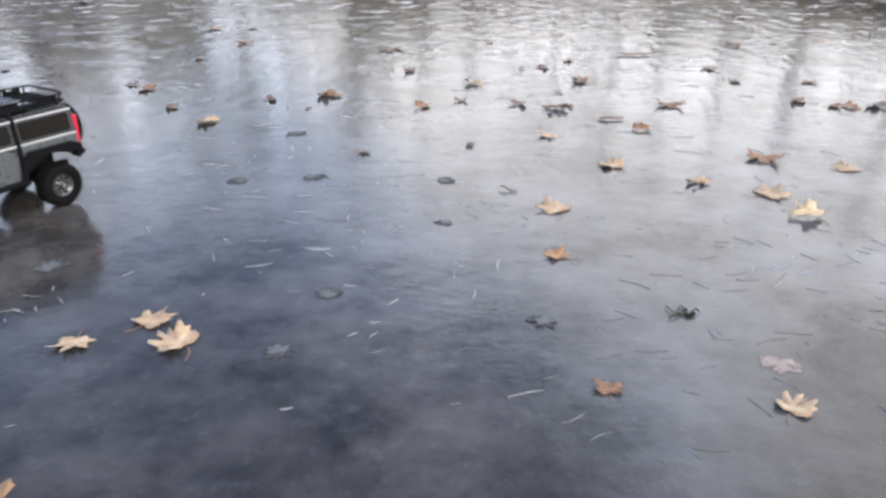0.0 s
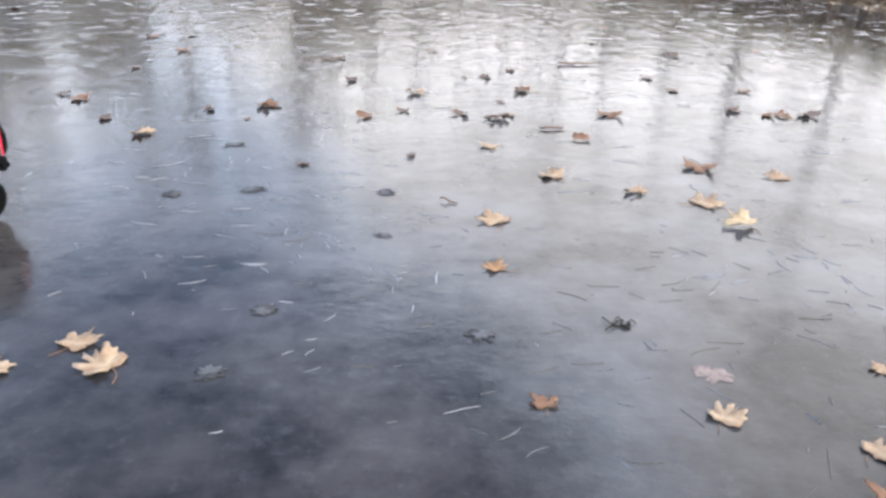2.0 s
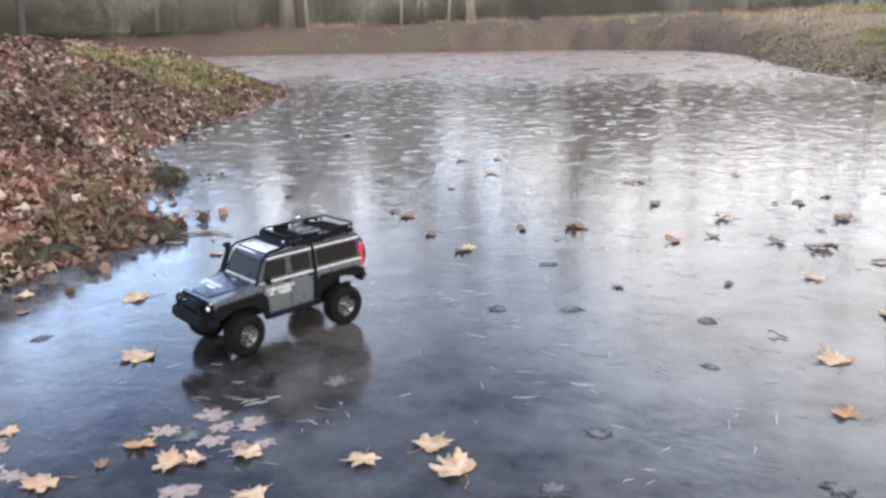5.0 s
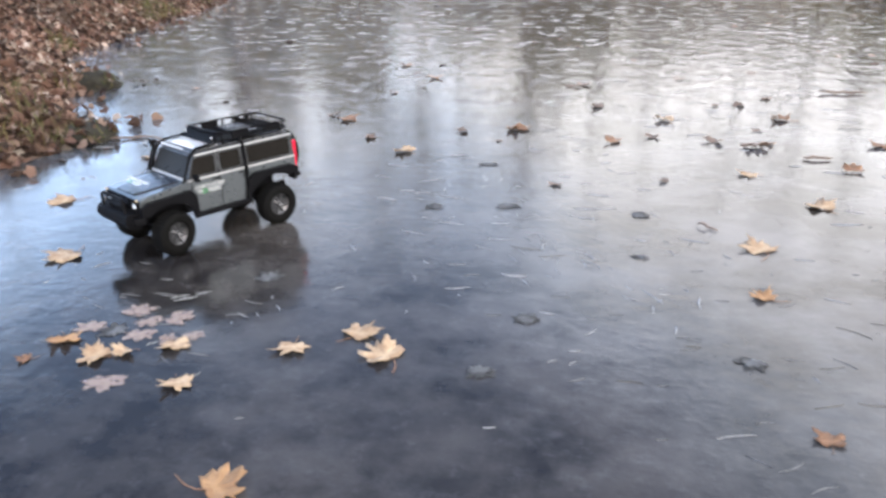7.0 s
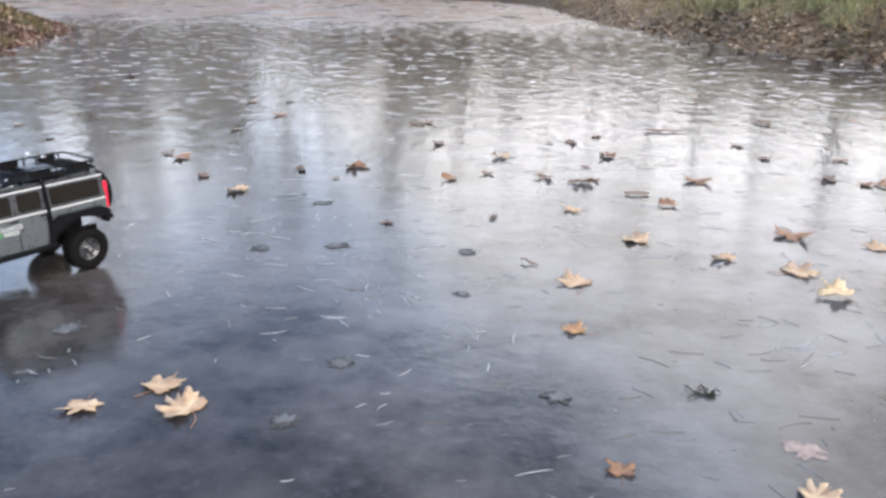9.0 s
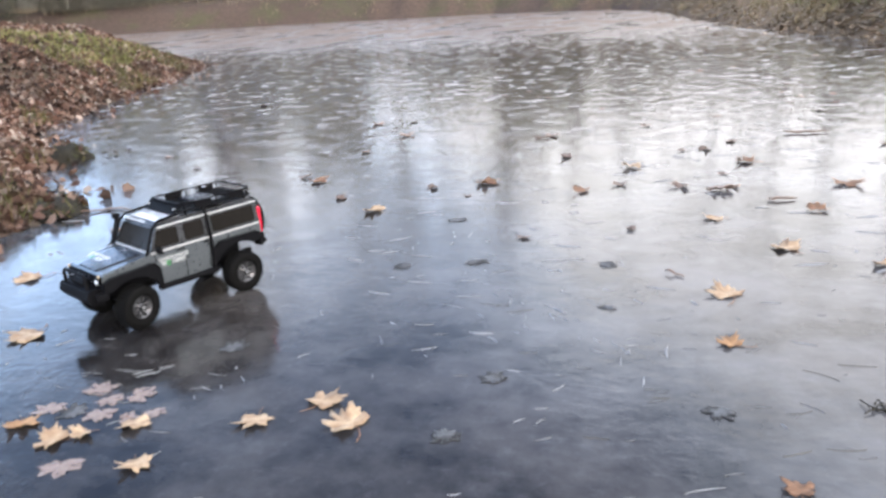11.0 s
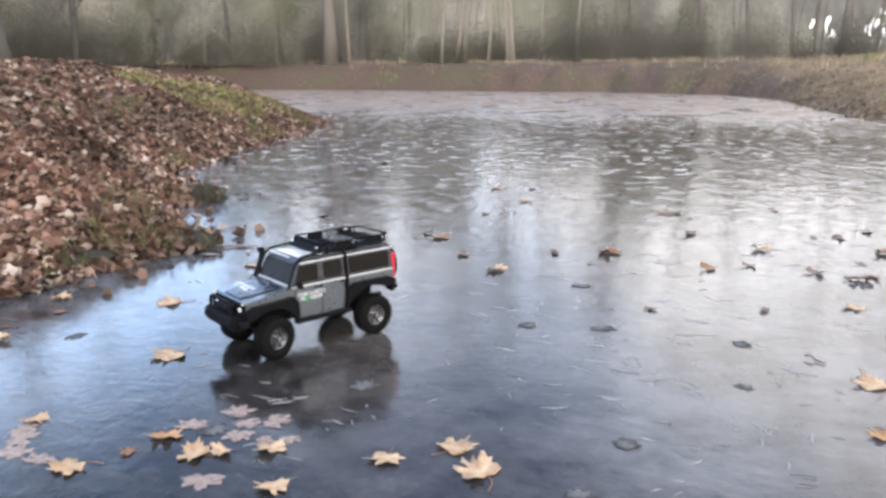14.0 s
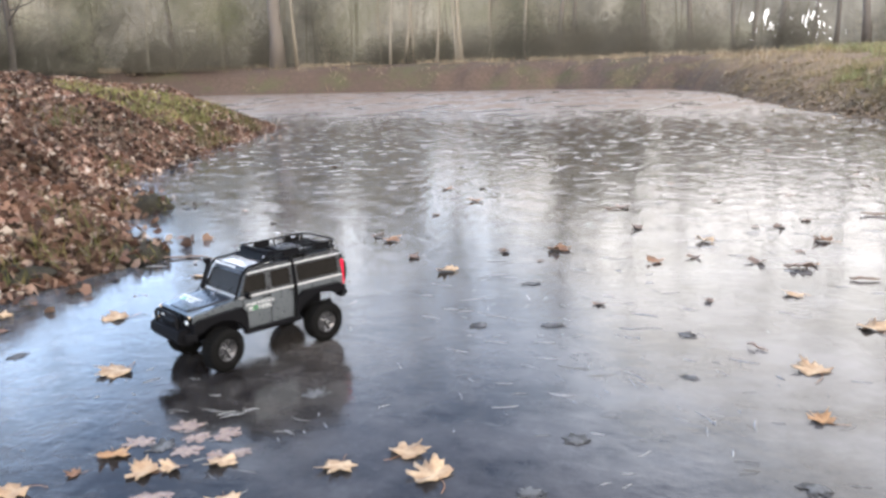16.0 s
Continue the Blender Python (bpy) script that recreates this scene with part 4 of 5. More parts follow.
lay("T", (-0.76, 1.12, 0.069), (-1.415, 1.166, 0.062), (-1.97, 1.50, 0.105), (-1.17, 1.04, 0.090), (-1.41, 1.61, 0.112), (-1.74, 2.00, 0.105), (-1.59, 2.04, 0.069), (-1.80, 2.53, 0.070))
lay("T", (-2.13, 1.89, 0.087), (-0.88, 2.82, 0.093), (0.35, 2.06, 0.115), (0.08, 3.58, 0.093), (0.55, 2.45, 0.105), (0.78, 2.33, 0.081), (0.96, 2.24, 0.120))
lay("T", (1.29, 2.49, 0.091), (0.37, 2.77, 0.082), (-1.48, 2.85, 0.10), (0.68, 1.19, 0.079), (0.90, 1.11, 0.075), (1.04, 1.36, 0.050), (0.93, 1.04, 0.08))
lay("O", (-1.09, 1.215, 0.073), (0.33, 1.76, 0.070), (-0.53, 0.87, 0.104))
lay("Y", (1.03, 2.07, 0.110))
lay("B", (-0.53, 3.27, 0.115), (-1.22, 4.45, 0.10), (-1.54, 4.87, 0.09), (-1.31, 3.30, 0.10), (0.58, 3.67, 0.105), (0.47, 3.22, 0.061), (-2.44, 3.88, 0.05))
lay("B", (-1.31, 3.97, 0.046), (0.89, 3.27, 0.123), (0.71, 2.88, 0.076), (1.06, 2.59, 0.14), (1.62, 3.32, 0.10), (1.56, 3.33, 0.079), (1.63, 3.79, 0.074))
lay("B", (-1.105, 1.125, 0.042), (-0.10, 3.13, 0.081), (0.38, 1.22, 0.055), (0.87, 0.98, 0.095))
lay("D", (-2.06, 2.80, 0.047), (-1.09, 3.00, 0.072), (-0.73, 3.19, 0.061), (-0.25, 2.52, 0.054), (0.10, 2.63, 0.050), (0.04, 3.25, 0.068), (-0.22, 3.80, 0.085))
lay("D", (0.42, 3.96, 0.074), (0.54, 4.14, 0.068), (0.28, 3.22, 0.084), (0.41, 3.17, 0.107), (0.45, 3.43, 0.051), (0.14, 4.62, 0.075), (-0.36, 4.35, 0.081))
lay("D", (0.30, 3.92, 0.044), (1.43, 3.39, 0.093), (1.74, 3.35, 0.115), (1.23, 4.04, 0.085), (1.52, 4.68, 0.099), (1.27, 3.75, 0.086), (-0.55, 3.05, 0.035))
lay("D", (-1.41, 3.38, 0.068))
lay("G", (-0.82, 1.60, 0.085), (-1.79, 1.63, 0.070), (-1.01, 1.275, 0.075), (-0.52, 2.72, 0.084), (-0.17, 1.53, 0.068), (0.03, 2.27, 0.069), (0.05, 1.95, 0.053), (-0.57, 2.21, 0.070), (-0.36, 2.27, 0.088), (-0.22, 1.30, 0.066), (0.28, 1.46, 0.072))
lay("P", (-1.38, 1.09, 0.10), (-1.33, 1.03, 0.085), (-1.31, 0.955, 0.10), (-1.255, 1.03, 0.075), (-1.41, 1.125, 0.075), (-0.97, 1.335, 0.07), (-0.885, 1.265, 0.06), (-0.92, 1.36, 0.085), (-1.07, 1.27, 0.08), (-0.84, 1.30, 0.06), (-1.02, 1.36, 0.09), (-0.90, 1.10, 0.095), (0.71, 1.34, 0.085), (-0.95, 1.28, 0.08))


# ---------------------------------------------------------------- litter, grass and plants on the banks
def scatter_points(rng, n, x0, x1, y0, y1, near, far, keep=None):
    """Random spots on land between two distances from the shore."""
    x, y = rng.uniform(x0, x1, n), rng.uniform(y0, y1, n)
    d = shore_distance(x, y)
    ok = (d > near) & (d < far)
    if keep is not None:
        ok &= keep(x, y, d)
    x, y = x[ok], y[ok]
    return x, y, np.maximum(ground_height(x, y), 0.0)


BLADE = np.array([(-0.35, -0.5), (0.35, -0.5), (0.55, 0.05), (0.22, 0.2), (0.0, 0.6), (-0.22, 0.2), (-0.55, 0.05)])


def litter(name, rng, pts, size, material, label, category="leaf litter", tilt=0.75):
    """Dead leaves strewn over the ground: each a bent seven-cornered flake."""
    x, y, z = pts
    n, k = len(x), len(BLADE)
    s = rng.uniform(*size, n)
    yaw, tip, roll = rng.uniform(0, 6.283, n), rng.normal(0, tilt, n), rng.normal(0, tilt, n)
    fold = rng.uniform(-0.5, 0.7, n) * min(1.0, tilt * 1.4)
    bx = np.vstack([BLADE, [(0, 0)]])[None, :, 0] * s[:, None]
    by = np.vstack([BLADE, [(0, 0)]])[None, :, 1] * s[:, None]
    bz = np.abs(bx) * fold[:, None]
    cy_, sy_ = np.cos(tip)[:, None], np.sin(tip)[:, None]
    by, bz = by * cy_ - bz * sy_, by * sy_ + bz * cy_
    cr, sr = np.cos(roll)[:, None], np.sin(roll)[:, None]
    bx, bz = bx * cr + bz * sr, -bx * sr + bz * cr
    c, q = np.cos(yaw)[:, None], np.sin(yaw)[:, None]
    vx = x[:, None] + bx * c - by * q
    vy = y[:, None] + bx * q + by * c
    vz = z[:, None] + bz + s[:, None] * rng.uniform(0.10, 0.45, n)[:, None] * min(1.0, tilt * 1.4)
    verts = np.stack([vx, vy, vz], 2).reshape(-1, 3)
    base = np.arange(n)[:, None] * (k + 1)
    faces = [np.hstack([base + k, base + i, base + (i + 1) % k]) for i in range(k)]
    ob = raw_mesh(name, verts.tolist(), np.vstack(faces).tolist(), material)
    return tagged(ob, label, category, kind="stuff")


def blades(name, rng, pts, height, width, material, label, lean=0.35, category="grass"):
    x, y, z = pts
    n = len(x)
    h = rng.uniform(*height, n)
    w = rng.uniform(*width, n)
    yaw = rng.uniform(0, 6.283, n)
    lx, ly = rng.normal(0, lean, n) * h, rng.normal(0, lean, n) * h
    c, s = np.cos(yaw) * w / 2, np.sin(yaw) * w / 2
    z0 = z - 0.01
    rows = [np.stack([x - c, y - s, z0], 1), np.stack([x + c, y + s, z0], 1),
            np.stack([x + 0.7 * c + 0.4 * lx, y + 0.7 * s + 0.4 * ly, z0 + 0.6 * h], 1), np.stack([x - 0.7 * c + 0.4 * lx, y - 0.7 * s + 0.4 * ly, z0 + 0.6 * h], 1),
            np.stack([x + lx, y + ly, z0 + h], 1)]
    verts = np.stack(rows, 1).reshape(-1, 3)
    b = np.arange(n) * 5
    faces = np.stack([b, b + 1, b + 2, b + 3], 1).tolist() + np.stack([b + 3, b + 2, b + 4], 1).tolist()
    ob = raw_mesh(name, verts.tolist(), faces, material)
    return tagged(ob, label, category, kind="stuff")


RNG = np.random.default_rng(5)


def crest(x, y, d):
    return (np.hypot((x + 5.75) / 0.62, (y - 7.7) / 1.35) < 1 + 0.40 * wobble(x * 0.7, y * 0.7)) & (d > 0.40)


litter("leaf_litter", RNG, scatter_points(RNG, 175000, -9.5, -2.0, -0.3, 12.5, 0.0, 3.0, lambda x, y, d: RNG.uniform(0, 1, x.shape) < np.where(crest(x, y, d), 0.58, np.where(wobble(x * 1.1 + 3, y * 1.1) > 0.2, 0.5, 1.0))), (0.020, 0.052), LITTER, "thick layer of brown and tan fallen leaves on the bank")
litter("leaf_litter", RNG, scatter_points(RNG, 18000, -3.6, -2.0, 0.6, 4.6, 0.0, 1.3), (0.025, 0.062), LITTER, "thick layer of brown and tan fallen leaves on the bank")
litter("leaf_litter", RNG, scatter_points(RNG, 125000, 0.3, 9.0, 5.0, 23.0, 0.0, 1.9, lambda x, y, d: RNG.uniform(0, 1, x.shape) > (d + 0.35 * wobble(x * 0.8, y * 0.7)) / 1.7), (0.024, 0.062), BANK_LITTER, "brown fallen leaves along the grassy bank", tilt=0.25)
litter("leaf_litter", RNG, scatter_points(RNG, 15000, -7.0, -1.8, 0.4, 12.0, -0.45, 0.06, lambda x, y, d: RNG.uniform(0, 1, x.shape) < np.exp(-np.maximum(-d, 0) / 0.085)), (0.025, 0.06), LITTER, "fallen leaves stranded along the ice edge")
litter("leaf_litter", RNG, scatter_points(RNG, 70000, 1.4, 8.0, 4.8, 13.0, 0.0, 1.7), (0.028, 0.07), BANK_LITTER, "brown fallen leaves thick on the grassy bank", tilt=0.22)
litter("leaf_litter", RNG, scatter_points(RNG, 9000, -1.0, 8.0, 5.0, 26.0, -1.6, 0.06, lambda x, y, d: RNG.uniform(0, 1, x.shape) < np.exp(-np.maximum(-d, 0) / 0.22)), (0.03, 0.07), BANK_LITTER, "dead leaves and bits stranded along the ice edge", tilt=0.3)
litter("leaf_litter", RNG, scatter_points(RNG, 260, -4.5, 4.5, 4.8, 13.0, -9.0, -0.1), (0.03, 0.06), LITTER, "scattered brown leaves frozen to the rough ice", tilt=0.12)
litter("leaf_litter", RNG, scatter_points(RNG, 420, -5.0, -1.2, 1.6, 7.0, -0.8, -0.03, lambda x, y, d: RNG.uniform(0, 1, x.shape) < np.exp(d / 0.35)), (0.02, 0.045), LITTER, "bits of dead leaf frozen to the ice by the bank", tilt=0.10)
blades("dry_grass", RNG, scatter_points(RNG, 50000, 0.5, 9.0, 5.0, 15.0, 0.25, 2.2, lambda x, y, d: wobble(x * 0.9 + 5, y * 0.6) > -0.05), (0.03, 0.09), (0.005, 0.012), OCHRE_GRASS, "short ochre dry grass on the bank", 0.8)


blades("grass", RNG, scatter_points(RNG, 62000, -8.0, -3.0, 4.0, 11.0, 0.3, 4.0, crest), (0.03, 0.09), (0.004, 0.009), GRASS, "short yellow-green grass on top of the bank")
blades("grass", RNG, scatter_points(RNG, 90000, -9.5, -2.0, 1.2, 12.0, 0.02, 0.75, lambda x, y, d: wobble(x * 1.1 + 3, y * 1.1) > 0.22), (0.04, 0.12), (0.004, 0.009), REED, "dark green grass tufts among fallen leaves")
blades("grass", RNG, scatter_points(RNG, 150000, 1.0, 12.0, 5.0, 20.0, 0.5, 5.0, lambda x, y, d: wobble(x * 0.6, y * 0.5) > 0.95 - 0.95 * d + 0.12 * np.maximum(y - 9, 0)), (0.03, 0.11), (0.006, 0.014), GREEN_GRASS, "green grass on the bank")
blades("grass", RNG, scatter_points(RNG, 60000, 2.0, 24.0, 4.0, 26.0, 2.8, 14.0), (0.06, 0.24), (0.012, 0.032), GREEN_GRASS, "rough grass on the flat land behind the bank", 0.6)
blades("dry_grass", RNG, scatter_points(RNG, 30000, 2.0, 24.0, 4.0, 26.0, 2.5, 14.0), (0.06, 0.26), (0.010, 0.028), OCHRE_GRASS, "dead grass on the flat land behind the bank", 0.6)
blades("grass", RNG, scatter_points(RNG, 24000, 0.3, 9.0, 5.0, 20.0, 0.1, 1.8, lambda x, y, d: wobble(x * 1.2, y * 0.9) > 0.25), (0.03, 0.08), (0.004, 0.010), REED, "dark brown-green plants along the ice edge", 0.5)
blades("dry_grass", RNG, scatter_points(RNG, 60000, -32, 8, 20, 36, 1.0, 4.5, lambda x, y, d: (y > 21) & (wobble(x * 0.8, y * 0.9) + 0.5 * wobble(x * 0.23 + 2, y * 0.2) > 0.05)), (0.05, 0.27), (0.008, 0.022), DRY_GRASS, "tall pale dry grass along the far bank top", 0.3)
blades("dry_grass", RNG, scatter_points(RNG, 9000, -3.0, 4.5, 12.0, 27.0, 0.05, 2.4), (0.05, 0.16), (0.006, 0.016), OCHRE_GRASS, "thin dry grass on the bank", 0.5)
blades("dry_grass", RNG, scatter_points(RNG, 20000, -30, 6, 18, 30, 0.1, 1.4, lambda x, y, d: (y > 19) & (wobble(x * 0.5, y * 0.4) > 0.3)), (0.05, 0.16), (0.01, 0.025), DRY_GRASS, "thin dry grass on the far earth bank", 0.4)


def tufts(rng, count, x0, x1, y0, y1, near, far, height, material, label):
    """Uneven clumps of longer grass."""
    x, y, z = scatter_points(rng, count, x0, x1, y0, y1, near, far)
    k = rng.integers(25, 70, len(x))
    r = np.repeat(rng.uniform(0.05, 0.14, len(x)), k)
    px = np.repeat(x, k) + rng.normal(0, 1, k.sum()) * r
    py = np.repeat(y, k) + rng.normal(0, 1, k.sum()) * r
    blades("grass_tuft", rng, (px, py, np.maximum(ground_height(px, py), 0.0)), height, (0.006, 0.013), material, label, 0.55)


tufts(RNG, 900, 1.5, 10.0, 5.5, 15.0, 0.7, 3.6, (0.06, 0.20), GREEN_GRASS, "rough tufts of green grass on the bank")
tufts(RNG, 420, 1.2, 12.0, 5.5, 16.0, 1.0, 5.0, (0.05, 0.20), REED, "dark weeds among the grass on the bank")
tufts(RNG, 420, 1.2, 10.0, 5.5, 17.0, 0.4, 3.2, (0.06, 0.20), OCHRE_GRASS, "rough tufts of dead ochre grass on the bank")
litter("leaf_litter", RNG, scatter_points(RNG, 26000, 1.4, 10.0, 5.0, 15.0, 0.8, 4.0, lambda x, y, d: wobble(x * 0.9 + 1, y * 0.8) > -0.1), (0.028, 0.07), BANK_LITTER, "fallen leaves strewn over the grass of the bank", tilt=0.4)


def clump(x, y, r, h, seed):
    """A dark mossy clod with leaves stuck to it, at the ice edge."""
    rng = random.Random(seed)
    bm = bmesh.new()
    bmesh.ops.create_icosphere(bm, subdivisions=3, radius=1.0)
    for v in bm.verts:
        k = 1 + 0.22 * noise.noise(v.co * 2.1 + Vector((seed, 0, 0))) + 0.10 * noise.noise(v.co * 6.0 + Vector((0, seed, 0)))
        v.co = Vector((v.co.x * r * k, v.co.y * r * 0.8 * k, v.co.z * h * k))
    ob = part("earth_clod", bm, MOSS, None, "", True)
    ob.matrix_world = pose(x, y, h * 0.15, 0, 0, rng.uniform(0, 360))
    tagged(ob, "dark mossy clod of earth at the ice edge", "clod", "clods at the ice edge")
    r2 = np.random.default_rng(seed)
    n = 150
    a, q = r2.uniform(0, 6.283, n), np.sqrt(r2.uniform(0, 1, n))
    px, py = x + r * q * np.cos(a), y + 0.8 * r * q * np.sin(a)
    pz = h * 0.15 + h * np.sqrt(np.maximum(0, 1 - q * q)) * 0.9
    tuft = blades("grass_tuft", r2, (px, py, pz), (0.015, 0.045), (0.003, 0.007), REED, "dark green grass on the clod", 0.9)
    i = r2.integers(0, n, 34)
    litter("leaf_litter", r2, (px[i], py[i], pz[i]), (0.02, 0.045), LITTER, "dead leaves stuck to the clod")
    return tuft


clump(-2.26, 2.74, 0.15, 0.055, 3)
clump(-3.03, 3.80, 0.13, 0.085, 4)
clump(-2.42, 2.24, 0.16, 0.07, 5)


# ---------------------------------------------------------------- scratches, sticks and weeds on the ice
def scratches(name, rng, spots, length, width, material, label):
    """Low ridges scored into the ice: x, y and heading of each."""
    verts, faces = [], []
    for x, y, a in spots:
        ln, w, b = rng.uniform(*length), rng.uniform(*width), rng.uniform(-0.4, 0.4)
        n = 5
        base = len(verts)
        for k in range(n + 1):
            u = k / n - 0.5
            h = a + b * u
            px, py = x + ln * u * math.cos(h), y + ln * u * math.sin(h)
            ww = w * (1 - (2 * u) ** 2) * 0.5 + 0.0003
            nx, ny = -math.sin(h) * ww, math.cos(h) * ww
            verts += [(px - nx, py - ny, 0.0003), (px, py, 0.0012 + 0.25 * ww), (px + nx, py + ny, 0.0003)]
        for k in range(n):
            for j in (0, 1):
                i = base + 3 * k + j
                faces.append((i, i + 1, i + 4, i + 3))
    ob = raw_mesh(name, verts, faces, material)
    return tagged(ob, label, "ice scratch", kind="stuff")


SR = random.Random(21)


def around(x, y, r, n, a, spread):
    return [(x + SR.gauss(0, r), y + SR.gauss(0, r), a + SR.gauss(0, spread)) for _ in range(n)]


pale = around(-0.10, 2.0, 0.22, 16, 2.2, 0.25) + around(0.05, 1.75, 0.25, 8, 2.3, 0.5) + around(-0.45, 2.0, 0.3, 7, 0.3, 0.3) + around(1.2, 1.75, 0.25, 14, 1.9, 0.7)
pale += around(-0.75, 2.2, 0.3, 5, -0.5, 0.3) + [(SR.uniform(-2, 2), SR.uniform(1.0, 4.5), SR.uniform(0, 3.14)) for _ in range(34)]
for _ in range(14):
    pale += around(SR.uniform(-1.6, 1.6), SR.uniform(1.0, 3.2), 0.05, SR.randint(3, 8), SR.uniform(0, 3.14), 0.5)
scratches("ice_scratch", SR, pale, (0.010, 0.050), (0.0014, 0.0038), FROST, "pale frosty scratches on the ice")
dim = around(0.75, 1.75, 0.25, 16, 0.3, 0.7) + around(0.75, 1.3, 0.25, 22, -0.4, 1.2) + around(1.2, 1.7, 0.25, 16, 0.0, 0.8) + around(-1.0, 1.48, 0.14, 18, 0.1, 0.25) + around(0.25, 1.5, 0.2, 18, 0.2, 0.3)
dim += [(SR.uniform(-2.2, 2), SR.uniform(1.0, 6.5), SR.gauss(0, 0.5)) for _ in range(110)]
scratches("ice_scratch", SR, dim, (0.008, 0.055), (0.001, 0.0035), FROST_DARK, "dark cracks and scratches in the ice")

smears = [(SR.uniform(-2.1, 2.2), SR.uniform(1.7, 4.6), SR.gauss(0.05, 0.35)) for _ in range(170)]
smears = [m for m in smears if m[1] > 2.2 or m[0] > -0.5]
scratches("ice_smear", SR, smears, (0.025, 0.095), (0.005, 0.017), SMEAR, "dull grey smears of half-melted frost on the ice")
v_marks = [(-0.975, 1.46, 0.75), (-0.955, 1.452, 0.72), (-0.93, 1.49, 0.78)] + around(-0.02, 1.9, 0.10, 12, 2.2, 0.3) + around(0.08, 1.72, 0.10, 8, 2.0, 0.5) + around(-0.42, 2.05, 0.12, 7, -0.5, 0.3) + around(1.15, 1.75, 0.12, 12, 1.7, 0.8) + around(-0.1, 1.45, 0.3, 5, 0.2, 0.2)
scratches("ice_scratch", SR, v_marks, (0.02, 0.07), (0.0015, 0.004), WHITE_FROST, "white frosty scratches on the ice")
stems = [(0.395, 1.332, 0.47)] + around(0.75, 1.55, 0.22, 8, 0.2, 0.9) + around(0.85, 1.25, 0.22, 11, -0.5, 0.9) + around(1.2, 1.6, 0.25, 6, 0.2, 0.9) + around(-0.1, 1.45, 0.35, 5, 0.1, 0.4)
scratches("grass_stem", SR, stems, (0.03, 0.09), (0.001, 0.0022), STEM, "thin dark grass stems frozen into the ice")


def stick(x, y, ln, r, a, seed):
    rng = random.Random(seed)
    bm = bmesh.new()
    pts = [(ln * (k / 6 - 0.5), 0.02 * ln * rng.gauss(0, 1), r * 1.2 + 0.004 * abs(rng.gauss(0, 1))) for k in range(7)]
    pipe(bm, pts, r, 6, [0.6, 1, 1.1, 0.9, 1, 0.8, 0.4])
    ob = part("stick", bm, DARK, None, "", True)
    ob.matrix_world = pose(x, y, 0, 0, 0, a)
    tagged(ob, "short dark twig lying on the ice", "twig", "twigs on the ice")


stick(0.93, 4.35, 0.22, 0.006, 4, 1)
stick(0.62, 3.02, 0.10, 0.005, 10, 2)
stick(-2.15, 2.74, 0.30, 0.005, 20, 3)
stick(-1.98, 2.80, 0.16, 0.004, -12, 4)
stick(0.22, 2.2, 0.06, 0.003, -30, 5)
stick(-0.40, 4.3, 0.10, 0.004, 5, 6)


def weed(x, y, seed):
    rng = random.Random(seed)
    bm = bmesh.new()
    for _ in range(9):
        a, q = rng.uniform(0, 6.28), rng.uniform(0.008, 0.03)
        p = (x + q * math.cos(a), y + q * math.sin(a), 0.003)
        pipe(bm, [(x, y, 0.003), p, (p[0] + rng.uniform(-0.01, 0.01), p[1] + rng.uniform(-0.01, 0.01), 0.008), (p[0] + rng.uniform(-0.02, 0.02), p[1] + rng.uniform(-0.02, 0.02), 0.004)], 0.0015, 5)
    ob = part("weed", bm, MOSS)
    tagged(ob, "little dark green sprig of weed frozen on the ice", "weed")


weed(0.57, 1.50, 8)


